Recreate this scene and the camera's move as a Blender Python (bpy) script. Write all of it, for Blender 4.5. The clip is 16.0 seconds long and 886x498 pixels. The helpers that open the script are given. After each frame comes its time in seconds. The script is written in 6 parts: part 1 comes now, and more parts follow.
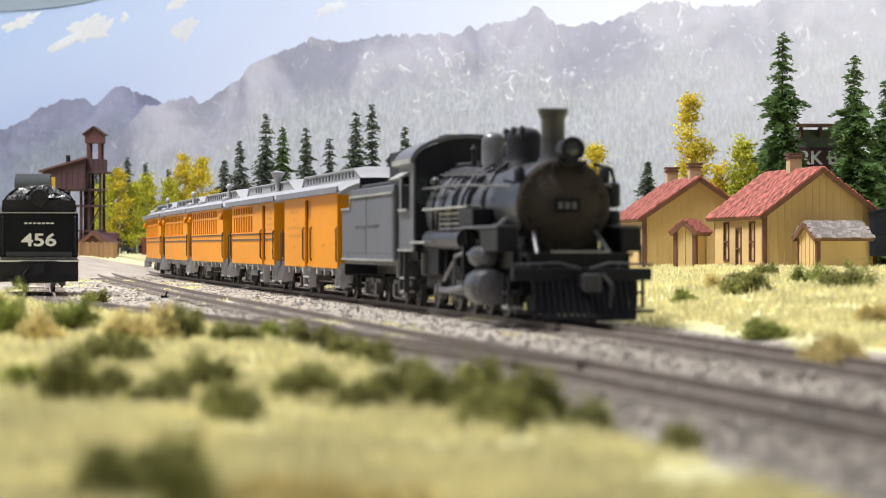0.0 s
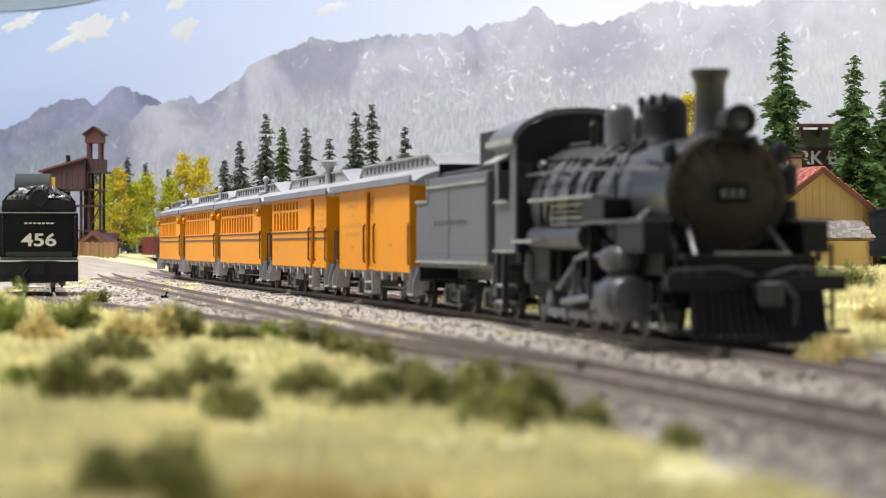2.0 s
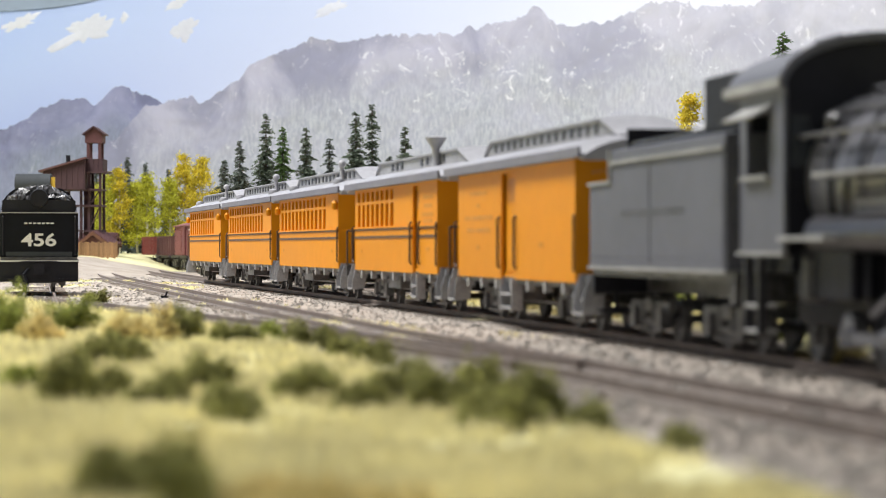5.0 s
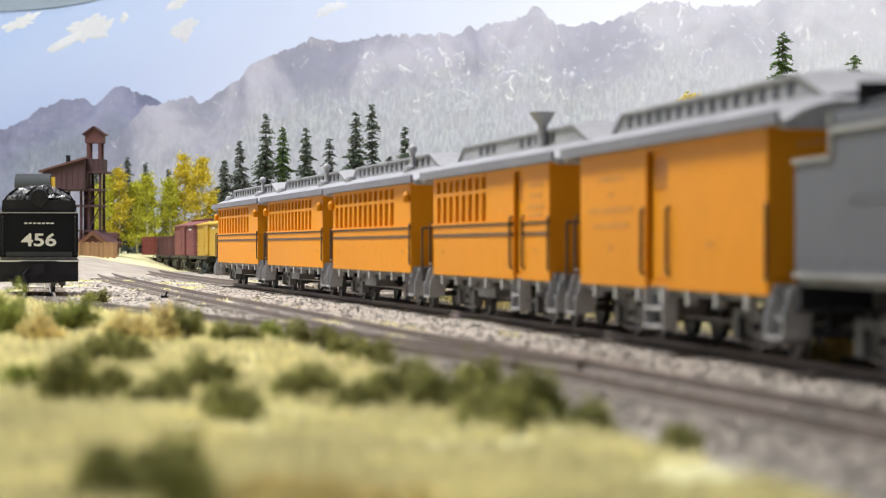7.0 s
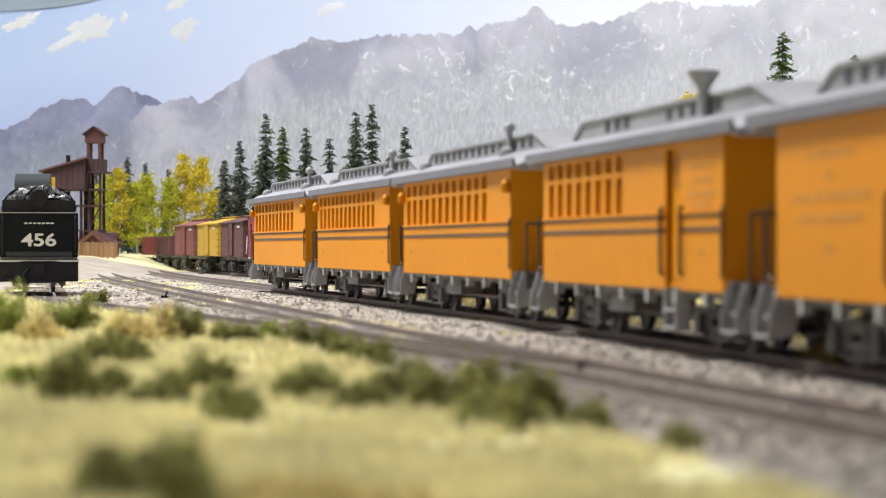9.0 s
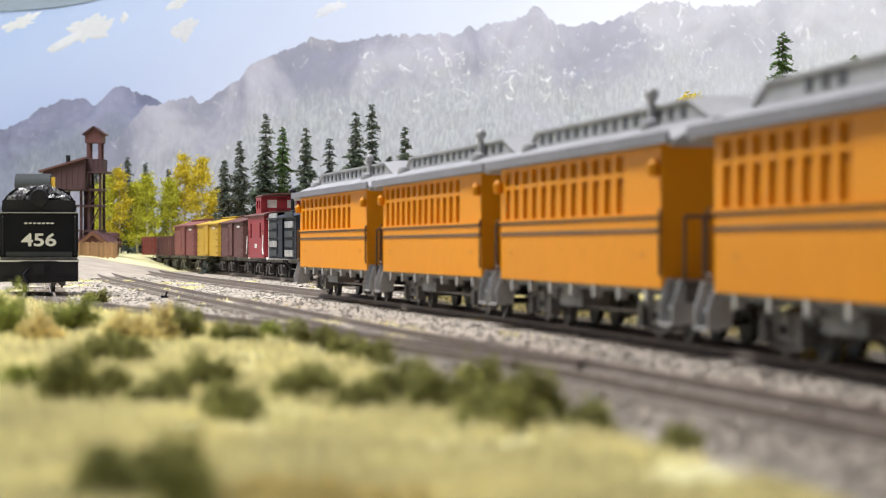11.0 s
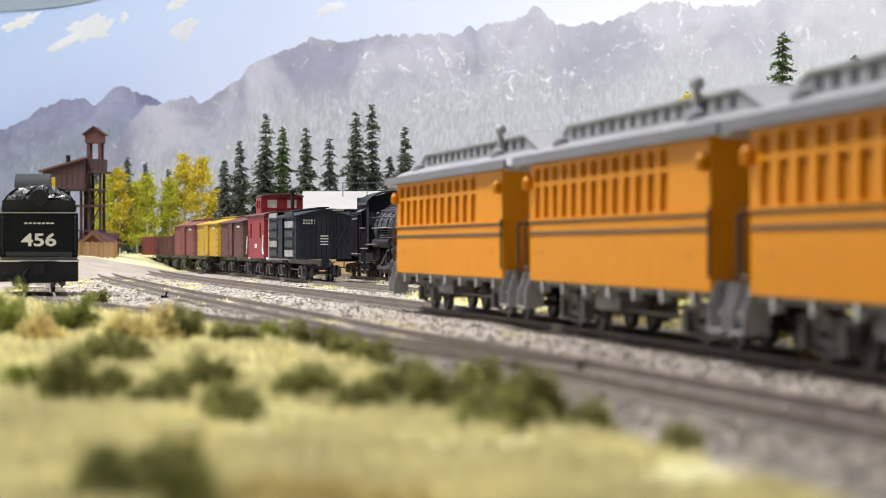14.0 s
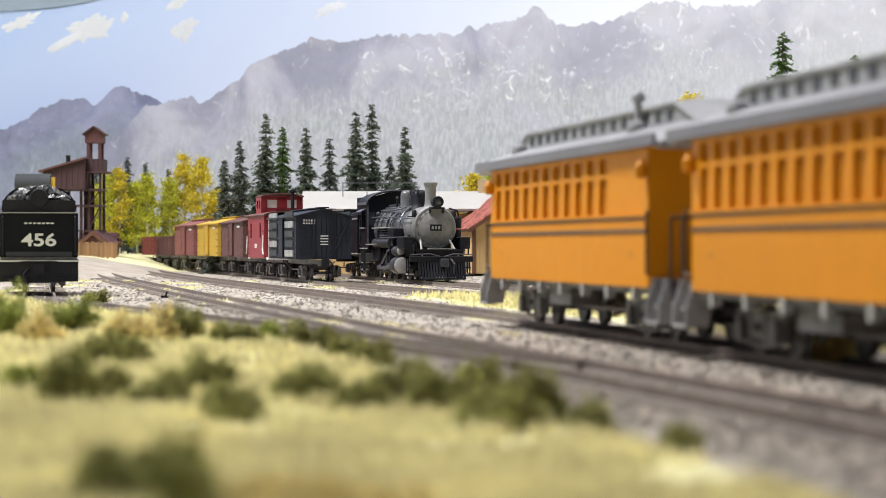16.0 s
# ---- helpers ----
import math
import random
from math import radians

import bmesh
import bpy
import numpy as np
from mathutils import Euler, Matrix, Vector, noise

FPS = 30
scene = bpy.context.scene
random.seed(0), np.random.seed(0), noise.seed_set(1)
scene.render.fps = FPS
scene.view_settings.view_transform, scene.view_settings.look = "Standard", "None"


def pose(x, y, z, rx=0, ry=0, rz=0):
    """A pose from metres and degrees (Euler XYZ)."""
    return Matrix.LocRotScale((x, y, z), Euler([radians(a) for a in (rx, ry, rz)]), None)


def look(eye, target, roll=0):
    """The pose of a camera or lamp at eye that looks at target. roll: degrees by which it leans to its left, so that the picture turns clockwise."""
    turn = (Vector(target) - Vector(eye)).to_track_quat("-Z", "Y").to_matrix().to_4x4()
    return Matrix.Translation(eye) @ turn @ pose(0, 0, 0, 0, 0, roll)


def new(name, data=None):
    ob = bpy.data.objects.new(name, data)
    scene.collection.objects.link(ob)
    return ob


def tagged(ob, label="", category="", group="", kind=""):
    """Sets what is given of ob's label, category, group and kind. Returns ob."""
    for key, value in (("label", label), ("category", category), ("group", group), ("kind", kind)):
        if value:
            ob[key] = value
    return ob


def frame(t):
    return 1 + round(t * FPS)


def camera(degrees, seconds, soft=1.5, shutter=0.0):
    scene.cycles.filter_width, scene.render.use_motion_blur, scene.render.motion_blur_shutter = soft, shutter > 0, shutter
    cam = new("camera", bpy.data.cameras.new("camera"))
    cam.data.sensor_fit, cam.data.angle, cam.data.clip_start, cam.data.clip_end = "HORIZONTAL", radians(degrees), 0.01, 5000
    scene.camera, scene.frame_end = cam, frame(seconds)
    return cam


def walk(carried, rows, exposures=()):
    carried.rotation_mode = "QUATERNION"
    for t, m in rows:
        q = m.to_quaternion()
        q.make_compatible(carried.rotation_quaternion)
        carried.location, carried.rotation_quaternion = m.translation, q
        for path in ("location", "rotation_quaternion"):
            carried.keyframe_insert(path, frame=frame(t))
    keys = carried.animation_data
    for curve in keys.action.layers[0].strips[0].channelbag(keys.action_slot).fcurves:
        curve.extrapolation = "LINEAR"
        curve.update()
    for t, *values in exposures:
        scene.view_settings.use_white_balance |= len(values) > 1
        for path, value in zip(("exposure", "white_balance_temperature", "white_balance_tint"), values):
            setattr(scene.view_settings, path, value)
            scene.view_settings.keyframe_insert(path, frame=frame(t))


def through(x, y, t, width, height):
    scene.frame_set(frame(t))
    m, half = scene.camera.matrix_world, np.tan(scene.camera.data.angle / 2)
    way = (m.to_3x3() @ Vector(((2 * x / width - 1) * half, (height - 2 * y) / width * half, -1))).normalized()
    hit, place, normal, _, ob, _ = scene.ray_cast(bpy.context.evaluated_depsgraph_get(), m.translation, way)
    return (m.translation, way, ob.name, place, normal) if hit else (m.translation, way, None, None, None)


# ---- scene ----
# The place is a model railway in the scale 1:87. Lengths below are those of the full-size
# prototype, and every mesh and pose is brought to the model's true size by SC.
SC = 1 / 87.0
cam = camera(22.4, 16.0, soft=0.85)
EYE = 1.47
VIEW = look((0, 0, EYE * SC), (0, 1, EYE * SC - 0.00114))
walk(cam, [(0, VIEW), (16, VIEW)])
cam.data.dof.use_dof = True
cam.data.dof.focus_distance = 92 * SC
cam.data.dof.aperture_fstop = 50

# ---------------------------------------------------------------- light
world = bpy.data.worlds.new("room_light")
scene.world = world
world.use_nodes = True
bg = world.node_tree.nodes["Background"]
bg.inputs[0].default_value = (0.93, 0.96, 1.0, 1)
bg.inputs[1].default_value = 0.27


def lamp(name, eye, target, sx, sy, power, colour):
    data = bpy.data.lights.new(name, "AREA")
    data.shape, data.size, data.size_y = "RECTANGLE", sx, sy
    data.energy, data.color, data.spread = power, colour, radians(120)
    ob = new(name, data)
    ob.matrix_basis = look(eye, target)
    return ob


lamp("ceiling_light_panel", (-0.71, 0.92, 1.38), (-0.05, 0.98, 0), 1.1, 0.4, 25, (1.0, 0.985, 0.98))
lamp("ceiling_light_panel", (0.45, 1.45, 1.5), (0.1, 1.6, 0), 1.2, 0.3, 6, (1.0, 0.985, 0.98))
# added fill out of view, only to brighten sky and mountains
lamp("backdrop_light_strip", (0.05, 1.95, 0.78), (0.05, 2.66, 0.28), 1.7, 0.06, 5.5, (1.0, 0.99, 0.98))


# ---------------------------------------------------------------- materials
def mat(name, col, rough=0.6, metal=0.0, var=0.25, scale=40.0, bump=0.0, bscale=200.0, rand=0.0, col2=None, spec=0.5, detail=6):
    """A procedural surface: two colours mixed by noise at two sizes, with fine relief."""
    m = bpy.data.materials.new(name)
    m.use_nodes = True
    t = m.node_tree
    n, l = t.nodes, t.links
    b = n["Principled BSDF"]
    b.inputs["Roughness"].default_value = rough
    b.inputs["Metallic"].default_value = metal
    b.inputs["Specular IOR Level"].default_value = spec
    tc = n.new("ShaderNodeTexCoord")
    n1 = n.new("ShaderNodeTexNoise")
    n1.inputs["Scale"].default_value = scale
    n1.inputs["Detail"].default_value = detail
    n2 = n.new("ShaderNodeTexNoise")
    n2.inputs["Scale"].default_value = scale * 9
    n2.inputs["Detail"].default_value = 3
    l.new(tc.outputs["Object"], n1.inputs["Vector"])
    l.new(tc.outputs["Object"], n2.inputs["Vector"])
    add = n.new("ShaderNodeMath")
    add.operation = "MULTIPLY_ADD"
    l.new(n2.outputs["Fac"], add.inputs[0])
    add.inputs[1].default_value = 0.45
    l.new(n1.outputs["Fac"], add.inputs[2])
    ramp = n.new("ShaderNodeMapRange")
    ramp.inputs[1].default_value, ramp.inputs[2].default_value = 0.5, 0.95
    l.new(add.outputs[0], ramp.inputs[0])
    mix = n.new("ShaderNodeMix")
    mix.data_type = "RGBA"
    c2 = col2 or tuple(max(0, c * (1 - var)) for c in col)
    hi = tuple(min(1, c * (1 + var * 0.5)) for c in col) if col2 is None else col
    mix.inputs[6].default_value, mix.inputs[7].default_value = (*c2, 1), (*hi, 1)
    l.new(ramp.outputs[0], mix.inputs[0])
    out = mix.outputs[2]
    if rand:
        oi = n.new("ShaderNodeObjectInfo")
        hs = n.new("ShaderNodeHueSaturation")
        mr = n.new("ShaderNodeMapRange")
        mr.inputs[3].default_value, mr.inputs[4].default_value = 1 - rand, 1 + rand
        l.new(oi.outputs["Random"], mr.inputs[0])
        l.new(mr.outputs[0], hs.inputs["Value"])
        l.new(out, hs.inputs["Color"])
        out = hs.outputs[0]
    l.new(out, b.inputs["Base Color"])
    if bump:
        bp = n.new("ShaderNodeBump")
        nb = n.new("ShaderNodeTexNoise")
        nb.inputs["Scale"].default_value = bscale
        nb.inputs["Detail"].default_value = 5
        l.new(tc.outputs["Object"], nb.inputs["Vector"])
        l.new(nb.outputs["Fac"], bp.inputs["Height"])
        bp.inputs["Strength"].default_value = bump
        bp.inputs["Distance"].default_value = 0.001
        l.new(bp.outputs[0], b.inputs["Normal"])
    return m


def leafy(name, col, var, rough=0.85, through=0.4):
    """Foliage whose clumps differ in tone from one to the next."""
    m = mat(name, col, rough, var=0.35, scale=60, spec=0.2)
    t = m.node_tree
    n, l = t.nodes, t.links
    b = n["Principled BSDF"]
    src = b.inputs["Base Color"].links[0].from_socket
    g = n.new("ShaderNodeNewGeometry")
    mr = n.new("ShaderNodeMapRange")
    mr.inputs[3].default_value, mr.inputs[4].default_value = 1 - var, 1 + var
    l.new(g.outputs["Random Per Island"], mr.inputs[0])
    hs = n.new("ShaderNodeHueSaturation")
    l.new(mr.outputs[0], hs.inputs["Value"])
    l.new(src, hs.inputs["Color"])
    l.new(hs.outputs[0], b.inputs["Base Color"])
    tr = n.new("ShaderNodeBsdfTranslucent")
    l.new(hs.outputs[0], tr.inputs["Color"])
    ms = n.new("ShaderNodeMixShader")
    ms.inputs[0].default_value = through
    l.new(b.outputs[0], ms.inputs[1])
    l.new(tr.outputs[0], ms.inputs[2])
    l.new(ms.outputs[0], n["Material Output"].inputs["Surface"])
    return m


ORANGE = mat("orange_paint", (0.68, 0.258, 0.004), 0.5, spec=0.22, var=0.08, scale=25, bump=0.05)
ORANGE_DIM = mat("window_blind", (0.50, 0.178, 0.006), 0.4, spec=0.2, var=0.2, scale=60)
# same orange, darkened: the shade under the platform roofs is put into its colour
ORANGE_SHADED = mat("orange_end_shade", (0.46, 0.13, 0.006), 0.6, spec=0.12, var=0.12, scale=25)
BELT = mat("dark_belt_paint", (0.10, 0.055, 0.03), 0.5, var=0.3)
LETTER = mat("faded_lettering", (0.56, 0.23, 0.02), 0.6)
ROOF = mat("silver_roof_paint", (0.31, 0.31, 0.335), 0.45, var=0.28, scale=50, bump=0.1, bscale=300)
ROOF_EDGE = mat("roof_edge_grey", (0.17, 0.17, 0.205), 0.6, var=0.15, scale=50)
CLERE = mat("clerestory_glass", (0.05, 0.05, 0.056), 0.4)
STEEL_CLEAR = mat("grey_cast_steps", (0.44, 0.44, 0.45), 0.25, col2=(0.24, 0.24, 0.245), scale=160)
BLACK = mat("black_iron", (0.011, 0.0115, 0.017), 0.5, spec=0.25, var=0.4, scale=60, bump=0.15, bscale=400)
# the pale half of this noise mix paints highlights onto the dark running gear
TRUCK = mat("truck_grey_glints", (0.14, 0.14, 0.145), 0.4, spec=0.5, col2=(0.022, 0.021, 0.021), scale=120, bump=0.2, bscale=400)
BLACK_SHINE = mat("black_paint", (0.008, 0.009, 0.013), 0.45, spec=0.12, var=0.3, scale=50, bump=0.05)
DUSTY = mat("dusty_black_boiler", (0.042, 0.042, 0.049), 0.33, spec=0.45, var=0.5, scale=45, bump=0.12, bscale=300)
SMOKE_F = mat("smokebox_soot", (0.050, 0.041, 0.035), 0.75, spec=0.2, var=0.35, scale=50, bump=0.2, bscale=300)
GRAPHITE = mat("smokebox_graphite", (0.20, 0.20, 0.20), 0.5, var=0.45, scale=60, bump=0.2, bscale=300)
JACKET = mat("boiler_jacket", (0.115, 0.116, 0.132), 0.32, var=0.5, scale=60, bump=0.1, bscale=300)
POLISHED = mat("oiled_black_jacket", (0.12, 0.122, 0.13), 0.25, var=0.4, scale=60)
TENDER_GREY = mat("dusty_tender_side", (0.108, 0.113, 0.138), 0.5, var=0.18, scale=30, bump=0.08)
EDGE_LIGHT = mat("pale_edge_grey", (0.32, 0.32, 0.31), 0.5, var=0.3, scale=120)
# black coal; its glints are painted in as pale noise flecks
COAL = mat("coal", (0.11, 0.11, 0.115), 0.3, col2=(0.012, 0.012, 0.013), scale=260, bump=0.5, bscale=500)
WHITE = mat("white_lettering", (0.72, 0.72, 0.70), 0.6, var=0.15)
RAIL = mat("rail_steel", (0.20, 0.165, 0.145), 0.5, metal=0.2, var=0.3, scale=150)
TIE = mat("weathered_tie", (0.29, 0.25, 0.21), 0.9, var=0.4, scale=150, bump=0.4, bscale=500, rand=0.3)
BRICK_RED = mat("boxcar_red", (0.22, 0.05, 0.04), 0.65, var=0.3, scale=60, bump=0.15, bscale=300)
ROSE = mat("faded_red_paint", (0.23, 0.075, 0.066), 0.65, var=0.3, scale=60, bump=0.15, bscale=300)
BROWN = mat("brown_car_paint", (0.12, 0.050, 0.046), 0.7, var=0.3, scale=60, bump=0.15, bscale=300)
YELLOW = mat("yellow_reefer_paint", (0.54, 0.34, 0.03), 0.55, var=0.12, scale=60, bump=0.1)
CABOOSE = mat("caboose_red", (0.27, 0.020, 0.030), 0.5, var=0.15, scale=60, bump=0.1)
SLATE = mat("slate_grey_paint", (0.024, 0.028, 0.042), 0.6, spec=0.2, var=0.3, scale=60, bump=0.15, bscale=300)
TAN = mat("buff_siding", (0.54, 0.375, 0.17), 0.75, var=0.10, scale=30, bump=0.15, bscale=300)
TRIM = mat("brown_trim", (0.13, 0.055, 0.03), 0.65, var=0.25, scale=80)
SHINGLE = leafy("red_shingle", (0.31, 0.105, 0.085), 0.42, through=0)
SHINGLE_GREY = leafy("grey_shingle", (0.26, 0.23, 0.22), 0.3, through=0)
GLASS_DARK = mat("window_glass", (0.03, 0.035, 0.04), 0.08, spec=0.6)
CHIMNEY = mat("buff_chimney", (0.50, 0.36, 0.22), 0.85, var=0.2, scale=80, bump=0.3)
GREENWALL = mat("green_grey_boards", (0.13, 0.155, 0.13), 0.75, var=0.25, scale=60, bump=0.2)
OXIDE = mat("oxide_red_boards", (0.066, 0.031, 0.036), 0.75, var=0.25, scale=50, bump=0.2)
# brighter copy of the oxide red, with the lit look put into its colour
OXIDE_LIT = mat("oxide_red_lit", (0.105, 0.040, 0.042), 0.75, var=0.25, scale=50, bump=0.2)
FENCE = mat("raw_fence_wood", (0.33, 0.19, 0.09), 0.85, var=0.3, scale=80, rand=0.25)
TANKGREY = mat("tank_grey", (0.05, 0.056, 0.062), 0.75, spec=0.2, var=0.2, scale=40)
WHITEROOF = mat("white_roof_sheet", (0.38, 0.37, 0.36), 0.6, var=0.08, scale=40, bump=0.1)
CLOUD = mat("painted_cloud", (0.72, 0.74, 0.80), 0.9, var=0.12, scale=14)
VALANCE = mat("dim_blue_panel", (0.30, 0.37, 0.47), 0.8, var=0.1, scale=8)
BARK = mat("bark", (0.085, 0.065, 0.05), 0.9, var=0.4, scale=150, bump=0.4)
ASPENBARK = mat("aspen_bark", (0.55, 0.52, 0.44), 0.8, var=0.35, scale=150)
NEEDLE = leafy("spruce_needles", (0.135, 0.170, 0.125), 0.5)
NEEDLE2 = leafy("fir_needles", (0.12, 0.20, 0.07), 0.5)
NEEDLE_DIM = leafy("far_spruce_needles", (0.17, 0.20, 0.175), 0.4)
GOLD = leafy("aspen_gold_leaves", (0.70, 0.58, 0.07), 0.3)
LIME = leafy("aspen_lime_leaves", (0.58, 0.58, 0.08), 0.3)
SAGE = leafy("sage_leaves", (0.33, 0.33, 0.12), 0.6)
GREENTUFT = leafy("green_tuft", (0.37, 0.41, 0.11), 0.4)
OCHRE = leafy("ochre_tuft", (0.80, 0.68, 0.32), 0.25)
STRAW = leafy("straw_grass", (0.82, 0.76, 0.45), 0.2)
PEBBLE = leafy("ballast_stones", (0.40, 0.37, 0.335), 0.4)


def ground_material():
    m = mat("ground_cover", (0.43, 0.382, 0.328), 0.95, var=0.4, scale=45, bump=0.6, bscale=700, col2=(0.28, 0.243, 0.205))
    t = m.node_tree
    n, l = t.nodes, t.links
    b = n["Principled BSDF"]
    src = b.inputs["Base Color"].links[0].from_socket
    at_ = n.new("ShaderNodeAttribute")
    at_.attribute_name = "grass"
    tc = n.new("ShaderNodeTexCoord")
    nz = n.new("ShaderNodeTexNoise")
    nz.inputs["Scale"].default_value, nz.inputs["Detail"].default_value = 22, 8
    l.new(tc.outputs["Object"], nz.inputs["Vector"])
    gm = n.new("ShaderNodeMix")
    gm.data_type = "RGBA"
    gm.inputs[6].default_value, gm.inputs[7].default_value = (0.62, 0.58, 0.27, 1), (0.82, 0.795, 0.50, 1)
    l.new(nz.outputs["Fac"], gm.inputs[0])
    tint = gm.outputs[2]
    for size, low, high, shade in ((11.0, 0.55, 0.68, (0.60, 0.49, 0.19)), (17.0, 0.56, 0.70, (0.46, 0.50, 0.19))):
        pn = n.new("ShaderNodeTexNoise")
        pn.inputs["Scale"].default_value, pn.inputs["Detail"].default_value = size, 6
        l.new(tc.outputs["Object"], pn.inputs["Vector"])
        pr = n.new("ShaderNodeMapRange")
        pr.inputs[1].default_value, pr.inputs[2].default_value = low, high
        pr.inputs[4].default_value = 0.7
        l.new(pn.outputs["Fac"], pr.inputs[0])
        px = n.new("ShaderNodeMix")
        px.data_type = "RGBA"
        l.new(pr.outputs[0], px.inputs[0])
        l.new(tint, px.inputs[6])
        px.inputs[7].default_value = (*shade, 1)
        tint = px.outputs[2]
    ma = n.new("ShaderNodeMath")
    ma.operation = "MULTIPLY_ADD"
    l.new(nz.outputs["Fac"], ma.inputs[0])
    ma.inputs[1].default_value = 0.9
    l.new(at_.outputs["Fac"], ma.inputs[2])
    mr = n.new("ShaderNodeMapRange")
    mr.inputs[1].default_value, mr.inputs[2].default_value = 0.72, 1.0
    l.new(ma.outputs[0], mr.inputs[0])
    fx = n.new("ShaderNodeMix")
    fx.data_type = "RGBA"
    l.new(mr.outputs[0], fx.inputs[0])
    ci = n.new("ShaderNodeAttribute")
    ci.attribute_name = "cinders"
    cm = n.new("ShaderNodeMath")
    cm.operation = "MULTIPLY"
    l.new(ci.outputs["Fac"], cm.inputs[0])
    l.new(nz.outputs["Fac"], cm.inputs[1])
    cr = n.new("ShaderNodeMapRange")
    cr.inputs[1].default_value, cr.inputs[2].default_value = 0.15, 0.6
    l.new(cm.outputs[0], cr.inputs[0])
    dx = n.new("ShaderNodeMix")
    dx.data_type = "RGBA"
    l.new(cr.outputs[0], dx.inputs[0])
    l.new(src, dx.inputs[6])
    dx.inputs[7].default_value = (0.285, 0.238, 0.198, 1)
    l.new(dx.outputs[2], fx.inputs[6])
    l.new(tint, fx.inputs[7])
    l.new(fx.outputs[2], b.inputs["Base Color"])
    return m


GROUND = ground_material()


# ---------------------------------------------------------------- mesh building
class Geo:
    """Collects vertices and faces of one part, in prototype metres."""

    def __init__(self):
        self.v, self.f = [], []

    def add(self, vs, fs):
        o = len(self.v)
        self.v += [tuple(p) for p in vs]
        self.f += [tuple(i + o for i in q) for q in fs]
        return self

    def box(self, cx, cy, cz, sx, sy, sz, m=None):
        vs = [Vector((cx + a * sx / 2, cy + b * sy / 2, cz + c * sz / 2)) for a in (-1, 1) for b in (-1, 1) for c in (-1, 1)]
        if m:
            vs = [m @ p for p in vs]
        return self.add(vs, [(0, 1, 3, 2), (4, 6, 7, 5), (0, 4, 5, 1), (2, 3, 7, 6), (0, 2, 6, 4), (1, 5, 7, 3)])

    def cyl(self, p0, p1, r0, r1=None, seg=14):
        p0, p1 = Vector(p0), Vector(p1)
        r1 = r0 if r1 is None else r1
        d = (p1 - p0).normalized()
        a = d.orthogonal().normalized()
        b = d.cross(a)
        vs = []
        for p, r in ((p0, r0), (p1, r1)):
            for i in range(seg):
                w = 2 * math.pi * i / seg
                vs.append(p + (a * math.cos(w) + b * math.sin(w)) * r)
        fs = [(i, (i + 1) % seg, seg + (i + 1) % seg, seg + i) for i in range(seg)]
        fs += [tuple(range(seg))[::-1], tuple(range(seg, 2 * seg))]
        return self.add(vs, fs)

    def lathe(self, base, prof, axis="z", seg=20):
        """Turns a profile of (radius, height) round an axis through base."""
        vs, fs = [], []
        for r, h in prof:
            for i in range(seg):
                w = 2 * math.pi * i / seg
                c, s = r * math.cos(w), r * math.sin(w)
                p = (c, s, h) if axis == "z" else (h, c, s) if axis == "x" else (c, h, s)
                vs.append((base[0] + p[0], base[1] + p[1], base[2] + p[2]))
        for k in range(len(prof) - 1):
            for i in range(seg):
                fs.append((k * seg + i, k * seg + (i + 1) % seg, (k + 1) * seg + (i + 1) % seg, (k + 1) * seg + i))
        fs += [tuple(range(seg))[::-1], tuple(range((len(prof) - 1) * seg, len(prof) * seg))]
        return self.add(vs, fs)

    def loft(self, rings):
        """Joins closed rings of equal length, and closes both ends."""
        k = len(rings[0])
        vs = [p for r in rings for p in r]
        fs = []
        for j in range(len(rings) - 1):
            for i in range(k):
                fs.append((j * k + i, j * k + (i + 1) % k, (j + 1) * k + (i + 1) % k, (j + 1) * k + i))
        fs += [tuple(range(k))[::-1], tuple(range((len(rings) - 1) * k, len(rings) * k))]
        return self.add(vs, fs)

    def rod(self, pts, r, seg=6):
        for a, b in zip(pts[:-1], pts[1:]):
            self.cyl(a, b, r, seg=seg)
        return self


def part(name, geo, material, parent=None, label="", bev=0.0, smooth=False):
    """Links what geo holds as one mesh object at the model's size."""
    me = bpy.data.meshes.new(name)
    me.from_pydata([(x * SC, y * SC, z * SC) for x, y, z in geo.v], [], geo.f)
    bm = bmesh.new()
    bm.from_mesh(me)
    bmesh.ops.recalc_face_normals(bm, faces=bm.faces)
    bm.to_mesh(me)
    bm.free()
    me.materials.append(material)
    if smooth:
        me.shade_smooth()
        me.set_sharp_from_angle(angle=radians(38))
    ob = new(name, me)
    if parent:
        ob.parent = parent
    if label:
        tagged(ob, label)
    if bev:
        b = ob.modifiers.new("worn_edges", "BEVEL")
        b.width, b.segments, b.limit_method = bev * SC, 2, "ANGLE"
    return ob


def thing(name, label, category, group="", kind=""):
    return tagged(new(name), label, category, group, kind)


def at(x, y, z, rz=0):
    return pose(x * SC, y * SC, z * SC, 0, 0, rz)


def lettering(text, size, material, parent, m, depth=0.012, name="lettering", label=""):
    cu = bpy.data.curves.new(name, "FONT")
    cu.body, cu.size, cu.align_x, cu.align_y, cu.extrude = text, size * SC, "CENTER", "CENTER", depth * SC
    cu.offset = size * SC * 0.022
    tmp = bpy.data.objects.new(name, cu)
    scene.collection.objects.link(tmp)
    me = bpy.data.meshes.new_from_object(tmp.evaluated_get(bpy.context.evaluated_depsgraph_get()))
    bpy.data.objects.remove(tmp)
    me.materials.clear()
    me.materials.append(material)
    ob = new(name, me)
    ob.parent = parent
    ob.matrix_basis = m
    if label:
        tagged(ob, label)
    return ob


